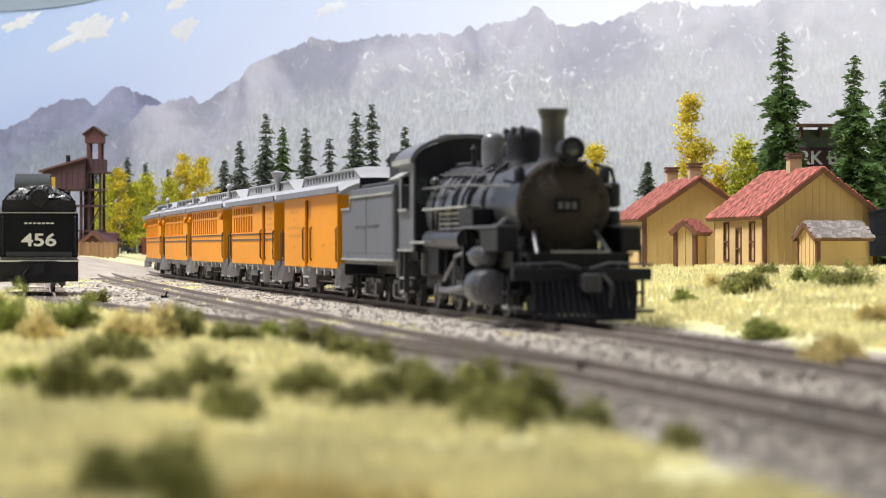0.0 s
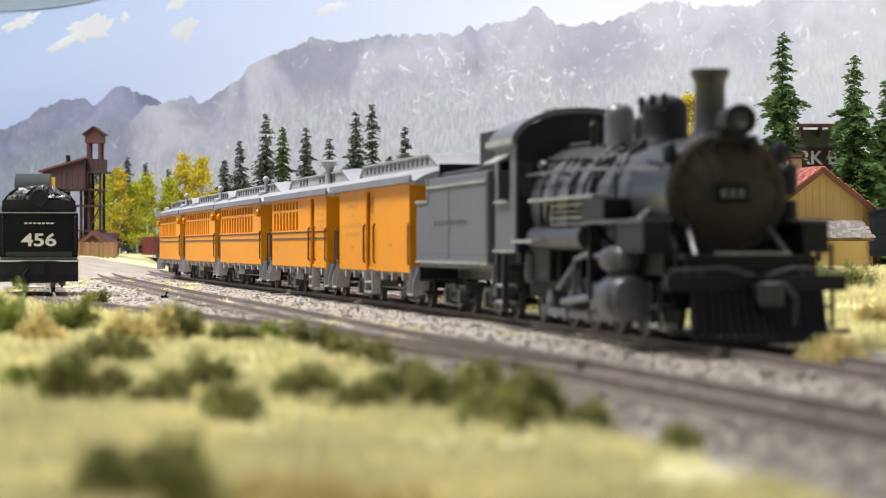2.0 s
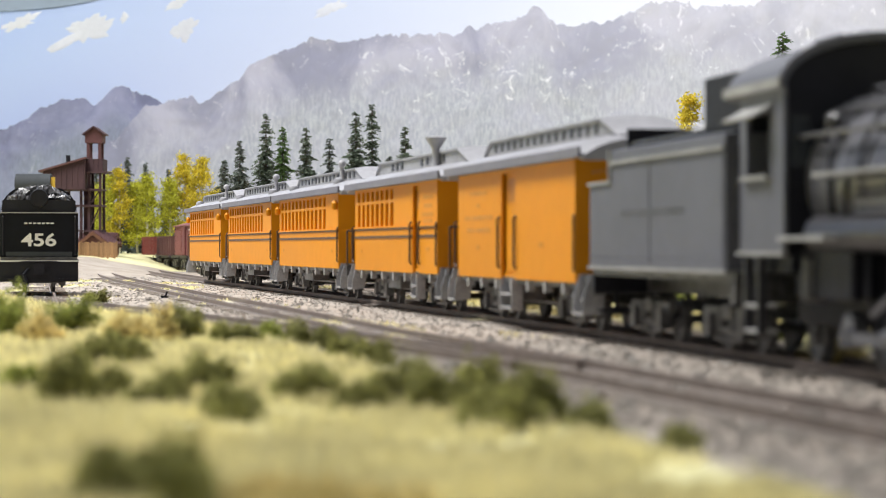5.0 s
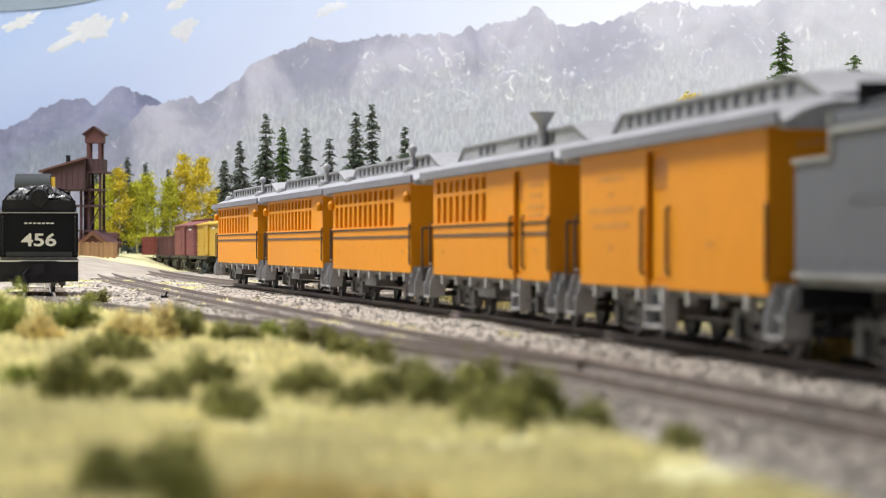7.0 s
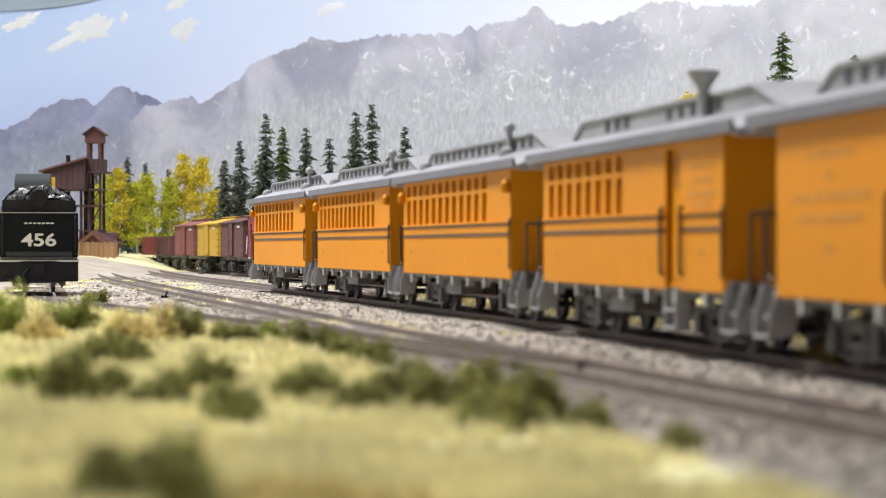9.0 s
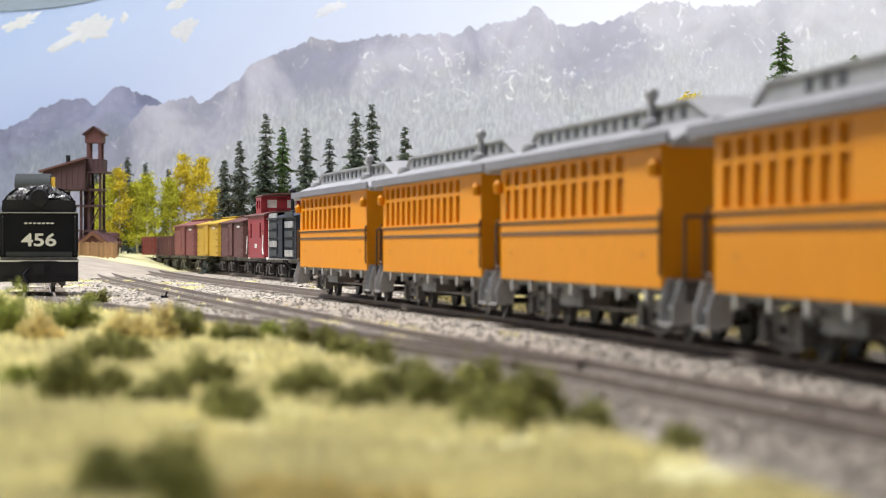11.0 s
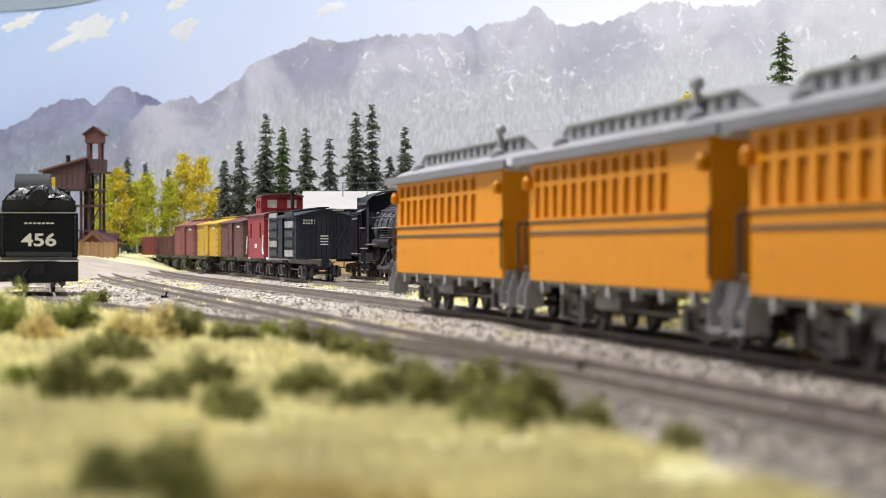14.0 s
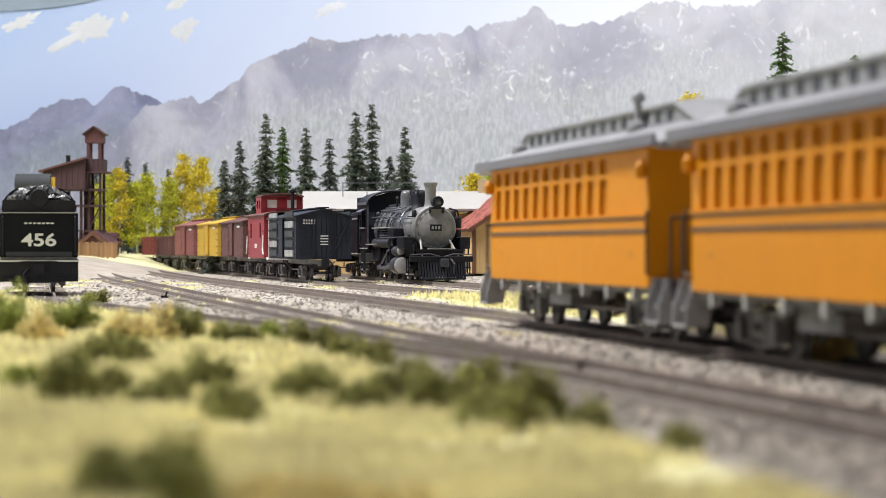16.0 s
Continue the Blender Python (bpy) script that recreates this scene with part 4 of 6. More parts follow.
        part("steam_pipe", Geo().rod([(5.1, s * 0.8, 2.0), (5.1, s * 1.15, 1.7), (5.1, s * 1.25, 1.35)], 0.12, 10), BLACK, cyl_)
        # braces from the smokebox to the pilot beam
        part("smokebox_brace", Geo().rod([(6.28, s * 0.62, 1.80), (7.45, s * 0.78, 1.05)], 0.045, 8), EDGE_LIGHT if bright else JACKET, root)
        part("outside_frame", Geo().box(1.4, s * 0.72, 0.72, 9.4, 0.14, 0.42), BLACK, root)
        for k in range(4):
            x = -1.0 + k * 1.55
            part("crank", Geo().lathe((x, s * 0.8, 0.5), [(0.22, 0.0), (0.22, s * 0.16), (0.12, s * 0.2), (0.02, s * 0.2)], axis="y", seg=14), TRUCK, root)
            part("spring_hanger", Geo().box(x, s * 0.86, 0.98, 0.7, 0.09, 0.12), BLACK, root)
            part("sand_pipe", Geo().rod([(x + 0.5, s * 0.9, 1.5), (x + 0.6, s * 0.95, 0.9), (x + 0.55, s * 0.75, 0.3)], 0.03, 5), DUSTY, root)
        part("main_rod", Geo().cyl((0.6, s * 1.12, 0.5), (3.3, s * 1.22, 0.66), 0.06, seg=8), JACKET, root)
        for z in (0.84, 0.50):
            part("crosshead_guide", Geo().box(3.9, s * 1.24, z, 1.4, 0.07, 0.08), JACKET, root)
        part("crosshead", Geo().box(3.4, s * 1.24, 0.67, 0.36, 0.12, 0.42), DUSTY, root, bev=0.02)
        part("guide_yoke", Geo().box(3.15, s * 1.14, 1.05, 0.12, 0.4, 0.9), BLACK, root)
        g = Geo().rod([(1.5, s * 1.16, 0.6), (1.7, s * 1.18, 1.25), (2.6, s * 1.20, 1.34), (4.5, s * 1.30, 1.27)], 0.05)
        part("radius_rod", g, JACKET, root)
        part("eccentric_rod", Geo().rod([(1.7, s * 1.18, 1.2), (0.3, s * 1.14, 0.72)], 0.045), JACKET, root)
        part("combination_lever", Geo().rod([(4.35, s * 1.28, 1.3), (4.1, s * 1.27, 0.6)], 0.04), JACKET, root)
        part("brake_cylinder", Geo().lathe((-1.9, s * 1.05, 1.1), [(0.1, -0.3), (0.16, -0.26), (0.16, 0.22), (0.08, 0.28)], seg=12), DUSTY, root, smooth=True)
        for z in (0.30, 0.58):
            part("pilot_step", Geo().box(7.0, s * 1.22, z, 0.42, 0.30, 0.05), edge if z < 0.4 else BLACK, root, bev=0.01)
        for x in (6.78, 7.22):
            part("step_hanger", Geo().box(x, s * 1.32, 0.62, 0.05, 0.05, 0.66), BLACK, root)
        part("lift_bar", Geo().rod([(7.75, s * 1.35, 1.12), (7.78, s * 0.5, 1.16), (7.82, s * 0.1, 1.05)], 0.025), JACKET, root)
        part("flag_staff", Geo().lathe((7.55, s * 1.18, 1.1), [(0.035, 0), (0.035, 0.34), (0.05, 0.36), (0.02, 0.42)], seg=8), BLACK, root)
    # the air pump hangs on the far side of the smokebox
    for z in (1.95, 2.5):
        part("air_pump", Geo().lathe((5.85, 1.10, z), [(0.12, -0.26), (0.17, -0.23), (0.17, 0.20), (0.12, 0.24)], seg=14), BLACK, root, smooth=True)
    part("pump_pipe", Geo().rod([(5.85, 1.15, 2.75), (6.0, 1.05, 3.0), (5.9, 0.7, 3.1)], 0.04), BLACK, root)
    part("front_deck", Geo().box(6.95, 0, 1.32, 1.1, 2.1, 0.07), BLACK, root)
    part("deck_edge", Geo().box(7.50, 0, 1.37, 0.05, 1.15, 0.04), EDGE_LIGHT, root)
    part("deck_riser", Geo().box(7.38, 0, 1.14, 0.10, 2.0, 0.32), BLACK, root)
    part("pilot_beam", Geo().box(7.58, 0, 0.94, 0.26, 2.72, 0.24), BLACK, root, bev=0.03)
    for i in range(17):
        y = -0.96 + 1.92 * i / 16
        d = 0.50 * (1 - abs(y) / 1.9)
        sl = Geo().add([(7.62 + q, y + w, z) for q, z in ((0, 0.84), (0.08, 0.84), (d + 0.05, 0.12), (d - 0.05, 0.12)) for w in (-0.042, 0.042)],
                       [(0, 2, 3, 1), (2, 4, 5, 3), (4, 6, 7, 5), (6, 0, 1, 7), (0, 6, 4, 2), (1, 3, 5, 7)])
        part("pilot_slat", sl, BLACK, root)
    for s in (-1, 1):
        part("pilot_sill", Geo().rod([(7.85, s * 0.98, 0.12), (8.14, 0, 0.12)], 0.05), BLACK, root)
        part("pilot_footboard", Geo().box(7.75, s * 1.12, 0.24, 0.30, 0.46, 0.06), BLACK, root)
    part("pilot_backing", Geo().box(7.52, 0, 0.52, 0.06, 1.9, 0.66), BLACK, root)
    coupler = part("coupler", Geo().box(7.9, 0, 0.80, 0.5, 0.24, 0.24), BLACK, root, bev=0.03)
    part("knuckle", Geo().box(8.18, 0.03, 0.78, 0.18, 0.36, 0.36), DUSTY, coupler, bev=0.05)
    part("air_hose", Geo().rod([(7.7, 0.38, 0.95), (7.95, 0.5, 0.72), (8.0, 0.44, 0.32)], 0.045), DUSTY, coupler)
    # cab: arched front wall, sides with a window, and a curved roof
    cab_mat = BLACK_SHINE if bright else TENDER_GREY
    dark = BLACK_SHINE if bright else BLACK
    arch = [(1.27 * math.sin(a), 3.42 + 0.56 * math.cos(a)) for a in np.linspace(-math.pi / 2, math.pi / 2, 15)]
    ring = [(-1.24, 1.36)] + arch + [(1.24, 1.36)]
    cab = part("cab", Geo().loft([[(x, y, z) for y, z in ring] for x in (-2.44, -2.36)]), dark, root)
    for s in (-1, 1):
        g = Geo()
        wall_with_openings(g, 1.8, s * 1.27, 0.06, 1.36, 3.44, [(-0.60, 0.40, 2.35, 3.12)])
        g.v = [(x - 3.26, y, z) for x, y, z in g.v]
        side = part("cab_side", g, cab_mat, cab)
        part("window_sill", Geo().box(-3.36, s * 1.33, 2.33, 1.1, 0.12, 0.05), EDGE_LIGHT, side)
        part("window_sash", Geo().box(-3.0, s * 1.25, 2.74, 0.05, 0.04, 0.76), dark, side)
        part("window_awning", Geo().box(0, 0, 0, 1.2, 0.36, 0.03, Matrix.Translation((-3.36, s * 1.44, 3.14)) @ Matrix.Rotation(s * -0.5, 4, "X")), EDGE_LIGHT if not bright else JACKET, side)
        part("cab_edge", Geo().box(-3.26, s * 1.31, 1.38, 1.9, 0.06, 0.05), EDGE_LIGHT, side, "pale cab edge")
        part("corner_edge", Geo().box(-2.36, s * 1.28, 2.4, 0.04, 0.05, 2.0), JACKET, side)
        part("front_window", Geo().box(-2.345, s * 1.10, 2.75, 0.02, 0.26, 0.62), GLASS_DARK, cab)
        part("grab_rail", Geo().rod([(-4.18, s * 1.32, 1.5), (-4.2, s * 1.34, 1.6), (-4.2, s * 1.34, 2.7), (-4.18, s * 1.32, 2.8)], 0.025), DUSTY, cab)
        # footplate ahead of the cab, on its bracket
        part("footplate", Geo().box(-1.55, s * 1.18, 1.56, 1.7, 0.40, 0.06), EDGE_LIGHT, root, bev=0.012)
        part("ash_pan", Geo().box(-1.5, s * 0.85, 1.15, 2.0, 0.5, 0.6), BLACK, root, bev=0.03)
        for z in (0.40, 0.72):
            part("cab_step", Geo().box(-3.5, s * 1.22, z, 0.55, 0.28, 0.05), EDGE_LIGHT, root, bev=0.01)
        for x in (-3.78, -3.22):
            part("cab_step_hanger", Geo().box(x, s * 1.30, 0.85, 0.06, 0.12, 0.95), DUSTY, root)
    top = [(1.36 * math.sin(a), 3.44 + 0.62 * math.cos(a)) for a in np.linspace(-1.62, 1.62, 21)]
    ring = top + [(y * 0.96, z - 0.06) for y, z in top[::-1]]
    part("cab_roof", Geo().loft([[(x, y, z) for y, z in ring] for x in (-4.55, -2.25)]), TENDER_GREY if not bright else BLACK, cab, smooth=True)
    part("roof_hatch", Geo().box(-3.4, 0, 4.08, 0.9, 0.8, 0.08), BLACK, cab, bev=0.02)
    part("cab_floor", Geo().box(-3.3, 0, 1.25, 1.9, 2.4, 0.2), BLACK, cab)
    part("backhead", Geo().box(-2.55, 0, 2.1, 0.3, 1.7, 1.5), BLACK, cab)
    for s in (-1, 1):
        part("roof_eave", Geo().box(-3.4, s * 1.375, 3.46, 2.34, 0.06, 0.12), EDGE_LIGHT if not bright else JACKET, cab, "pale roof edge")
    rim = [(1.37 * math.sin(a), 3.44 + 0.63 * math.cos(a)) for a in np.linspace(-1.60, 1.60, 21)]
    part("roof_rim", Geo().rod([(-2.25, y, z) for y, z in rim], 0.03, 6), JACKET, cab)
    part("smokebox_saddle", Geo().box(5.3, 0, 1.2, 1.6, 1.5, 0.9), BLACK, root)
    part("firebox", Geo().box(-1.3, 0, 1.25, 2.3, 1.5, 1.3), BLACK, root)
    part("boiler_belly", Geo().box(2.0, 0, 1.1, 8.6, 1.0, 0.7), BLACK, root)
    wheels = []
    for k in range(4):
        wheels.append(wheelset(root, -1.0 + k * 1.55, 0.50, "driving_wheelset"))
    wheels.append(wheelset(root, 6.7, 0.33, "pilot_wheelset"))
    wheels.append(wheelset(root, -3.4, 0.35, "trailing_wheelset"))
    rods = []
    for s in (-1, 1):
        g = Geo().box(0, 0, 0, 4.9, 0.07, 0.13)
        for k in range(4):
            g.cyl((-2.325 + k * 1.55, -0.06, 0), (-2.325 + k * 1.55, 0.06, 0), 0.12, seg=12)
        r = part("side_rod", g, JACKET, root)
        r.matrix_basis = at(1.325, s * 1.04, 0.50)
        rods.append((r, s))
    return root, wheels, rods


def freight_trucks(root, L):
    return truck(root, L / 2 - 1.3, 1.2) + truck(root, -L / 2 + 1.3, 1.2)


def car_hardware(root, L, z0, z1):
    """Ladders, grab irons, couplers and brake gear at a freight car's ends."""
    g = Geo()
    for e in (-1, 1):
        g.box(e * (L / 2 + 0.25), 0, 0.78, 0.5, 0.22, 0.24)
        g.box(e * (L / 2 + 0.5), 0, 0.76, 0.14, 0.3, 0.34)
        g.rod([(e * (L / 2 + 0.1), 0.3, 0.8), (e * (L / 2 + 0.3), 0.45, 0.5), (e * (L / 2 + 0.35), 0.4, 0.3)], 0.04)
        for k in range(5):
            z = z0 + 0.2 + k * (z1 - z0 - 0.4) / 4
            g.rod([(e * (L / 2 + 0.02), -1.0, z), (e * (L / 2 + 0.09), -1.0, z), (e * (L / 2 + 0.09), -0.6, z), (e * (L / 2 + 0.02), -0.6, z)], 0.02, 5)
            for s in (-1, 1):
                g.rod([(e * (L / 2 - 0.15), s * 1.18, z), (e * (L / 2 - 0.15), s * 1.25, z), (e * (L / 2 - 0.55), s * 1.25, z), (e * (L / 2 - 0.55), s * 1.18, z)], 0.02, 5)
        g.cyl((e * (L / 2 + 0.12), 0.3, z0 + 0.2), (e * (L / 2 + 0.12), 0.3, z1 + 0.3), 0.025, seg=6)
        g.lathe((e * (L / 2 + 0.12), 0.3, z1 + 0.3), [(0.22, 0), (0.22, 0.03), (0.05, 0.04)], seg=12)
    part("grab_irons_and_couplers", g, BLACK, root)
    part("underframe", Geo().box(0, 0, 0.78, L, 0.6, 0.2), TRUCK, root)
    for s in (-1, 1):
        rod = Geo().rod([(-L / 2 + 0.9, s * 0.6, 0.8), (-1.2, s * 0.6, 0.45), (1.2, s * 0.6, 0.45), (L / 2 - 0.9, s * 0.6, 0.8)], 0.03)
        part("truss_rod", rod, TRUCK, root)


def boxcar(paint, label, L=9.2, door_open=False, text=True, name="boxcar", slats=0):
    root = thing(name, label, "railway car", "standing freight cars")
    z0, z1, w = 0.92, 2.76, 2.44
    body = Geo()
    body.box(0, 0, (z0 + z1) / 2, L - 0.04, w - 0.08, z1 - z0 - 0.02)
    body.add([(x, y, z) for x in (-L / 2 + 0.02, L / 2 - 0.02) for y, z in ((-w / 2 + 0.04, z1 - 0.02), (w / 2 - 0.04, z1 - 0.02), (0, z1 + 0.3))],
             [(0, 1, 2), (5, 4, 3), (0, 3, 4, 1), (1, 4, 5, 2), (2, 5, 3, 0)])
    shell = part("body", body, paint, root)
    board = None
    for s in (-1, 1):
        n = 36
        for i in range(n):
            if board is None:
                board = part("board", Geo().box(0, 0, 0, L / n - 0.025, 0.03, z1 - z0), paint, shell)
                ob = board
            else:
                ob = new("board", board.data)
                ob.parent = shell
            ob.matrix_basis = at(-L / 2 + (i + 0.5) * L / n, s * (w / 2 - 0.025), (z0 + z1) / 2)
    board = None
    for e in (-1, 1):
        for i in range(11):
            y = -w / 2 + (i + 0.5) * w / 11
            if board is None:
                board = part("end_board", Geo().box(0, 0, 0, 0.03, w / 11 - 0.02, z1 - z0), paint, shell)
                ob = board
            else:
                ob = new("end_board", board.data)
                ob.parent = shell
            ob.matrix_basis = at(e * (L / 2 - 0.005), y, (z0 + z1) / 2)
    g = Geo()
    for s in (-1, 1):
        a = math.atan2(0.34, w / 2 + 0.1)
        g.box(0, 0, 0, L + 0.16, math.hypot(w / 2 + 0.1, 0.34), 0.06,
              Matrix.Translation((0, s * (w / 4 + 0.05), z1 + 0.15)) @ Matrix.Rotation(-s * a, 4, "X"))
    g.box(0, 0, z1 + 0.38, L + 0.3, 0.42, 0.05)
    part("roof", g, paint, root, bev=0.01)
    for s in (-1, 1):
        g = Geo()
        g.box(0.0, s * (w / 2 + 0.03), (z0 + z1) / 2, 1.75, 0.06, z1 - z0 - 0.1)
        door = part("door", g, paint, root)
        for zz in (z0 + 0.15, (z0 + z1) / 2, z1 - 0.2):
            part("door_brace", Geo().box(0.0, s * (w / 2 + 0.075), zz, 1.6, 0.03, 0.12), paint, door)
        for x in (-0.85, 0.85):
            part("door_stile", Geo().box(x, s * (w / 2 + 0.077), (z0 + z1) / 2, 0.10, 0.035, z1 - z0 - 0.1), paint, door)
        part("door_track", Geo().box(0.4, s * (w / 2 + 0.04), z1 - 0.01, 3.8, 0.08, 0.07), BLACK, root)
        if slats:
            for k in range(slats):
                for x in (-2.7, 2.7):
                    part("side_slat", Geo().box(x, s * (w / 2 + 0.03), z0 + 0.25 + k * 0.42, 2.6, 0.05, 0.28), STEEL_CLEAR if (k + (x > 0)) % 3 == 1 else TANKGREY, root, "weathered side slat")
    for e in (-1, 1):
        for p, q in (((0.35, z0 + 0.15), (1.05, z1 - 0.2)), ((0.35, z0 + 0.15), (0.35, z1 - 0.1)), ((0.35, (z0 + z1) / 2), (1.1, (z0 + z1) / 2)), ((-0.45, z0 + 0.1), (-0.45, z1 - 0.1))):
            g = Geo().rod([(e * (L / 2 + 0.03), p[0], p[1]), (e * (L / 2 + 0.03), q[0], q[1])], 0.045, 4)
            part("end_brace", g, paint, shell)
    if text:
        g = Geo()
        for i in range(5):
            g.box(L / 2 + 0.018, -0.86 + i * 0.11, 2.58, 0.012, 0.07, 0.09)
            g.box(L / 2 + 0.018, -0.86 + i * 0.11, 2.46, 0.012, 0.07, 0.06)
        for k in range(4):
            g.box(L / 2 + 0.018, 0.02, 1.92 - 0.12 * k, 0.012, 0.34, 0.045)
        for s in (-1, 1):
            for i in range(4):
                g.box(2.4 + i * 0.26, s * (w / 2 + 0.005), 2.5, 0.15, 0.03, 0.11)
        part("lettering", g, WHITE, shell, "small white lettering")
    car_hardware(root, L, z0, z1)
    freight_trucks(root, L)
    return root


def gondola(paint, label, L=9.4):
    root = thing("gondola_car", label, "railway car", "standing freight cars")
    g = Geo()
    for s in (-1, 1):
        g.box(0, s * 1.17, 1.55, L, 0.08, 1.2)
        for i in range(9):
            g.box(-L / 2 + 0.1 + i * (L - 0.2) / 8, s * 1.24, 1.5, 0.12, 0.08, 1.25)
    for e in (-1, 1):
        g.box(e * (L / 2 - 0.04), 0, 1.55, 0.08, 2.3, 1.2)
    g.box(0, 0, 0.98, L, 2.3, 0.1)
    part("body", g, paint, root)
    car_hardware(root, L, 0.9, 2.1)
    freight_trucks(root, L)
    return root


def caboose(L=6.4):
    root = thing("caboose", "red caboose with a cupola and a dark stovepipe", "railway car", "standing freight cars")
    z0, z1, w = 0.92, 2.95, 2.4
    g = Geo()
    sp = [(-2.2, -1.6, 1.9, 2.6), (1.4, 2.0, 1.9, 2.6)]
    for s in (-1, 1):
        wall_with_openings(g, L, s * (w / 2 - 0.03), 0.06, z0, z1, sp)
    for e in (-1, 1):
        g.box(e * (L / 2 - 0.03), 0, (z0 + z1) / 2, 0.06, w - 0.12, z1 - z0)
    g.box(0, 0, z0 + 0.05, L - 0.2, w - 0.12, 0.1)
    body = part("body", g, CABOOSE, root)
    for s in (-1, 1):
        for a, b, c, d in sp:
            part("window", Geo().box((a + b) / 2, s * (w / 2 - 0.06), (c + d) / 2, b - a, 0.02, d - c), GLASS_DARK, body)

    def arched(x0, x1, hw, z, rise, material, nm, over=0.08):
        prof = [(hw * math.sin(a), z + rise * math.cos(a)) for a in np.linspace(-1.25, 1.25, 11)]
        ring = prof + [(y * 0.97, q - 0.07) for y, q in prof[::-1]]
        return part(nm, Geo().loft([[(x, y, q) for y, q in ring] for x in (x0, x1)]), material, root, smooth=True)
    arched(-L / 2 - 0.7, L / 2 + 0.7, 1.38, z1 - 0.06, 0.30, BROWN, "roof")
    g = Geo()
    for s in (-1, 1):
        wall_with_openings(g, 2.0, s * 1.0, 0.06, z1 + 0.1, z1 + 0.95, [(-0.70, -0.15, z1 + 0.38, z1 + 0.78), (0.15, 0.70, z1 + 0.38, z1 + 0.78)])
    g.v = [(x - 0.3, y, z) for x, y, z in g.v]
    for e in (-1, 1):
        for y in (-0.86, 0, 0.86):
            g.box(-0.3 + e * 0.97, y, z1 + 0.52, 0.06, 0.28 if y else 0.5, 0.86)
        g.box(-0.3 + e * 0.97, 0, z1 + 0.25, 0.06, 1.9, 0.32)
        g.box(-0.3 + e * 0.97, 0, z1 + 0.90, 0.06, 1.9, 0.2)
    cup = part("cupola", g, CABOOSE, root)
    g = Geo()
    for y in (-0.48, 0.48):
        g.box(0.65, y, z1 + 0.6, 0.03, 0.5, 0.42)
    part("cupola_window", g, WHITE, cup)
    arched(-1.5, 0.9, 1.12, z1 + 0.92, 0.22, BROWN, "cupola_roof")
    g = Geo().lathe((1.9, 0.35, z1), [(0.09, 0), (0.09, 1.1), (0.16, 1.14), (0.16, 1.24), (0.04, 1.3)], seg=10)
    part("stovepipe", g, BLACK, root)
    g = Geo()
    for e in (-1, 1):
        g.box(e * (L / 2 + 0.35), 0, 0.9, 0.7, 2.2, 0.1)
        for s in (-1, 1):
            g.rod([(e * (L / 2 + 0.65), s * 1.05, 0.9), (e * (L / 2 + 0.65), s * 1.05, 2.95)], 0.03)
            g.rod([(e * (L / 2 + 0.65), s * 1.05, 1.9), (e * (L / 2 + 0.65), s * 0.4, 1.9), (e * (L / 2 + 0.65), s * 0.4, 0.9)], 0.03)
            g.rod([(e * (L / 2 - 0.1), s * 1.24, 2.0), (e * (L / 2 - 0.1), s * 1.27, 1.4), (e * (L / 2 + 0.1), s * 1.27, 1.1)], 0.035)
    part("platform", g, WHITE, root, "pale handrails and platform")
    g = Geo()
    for s in (-1, 1):
        for i in range(4):
            g.box(-0.35 + i * 0.24, s * 1.205, 1.5, 0.17, 0.014, 0.2)
    part("lettering", g, WHITE, body)
    car_hardware(root, L, 0.92, 2.4)
    freight_trucks(root, L)
    return root


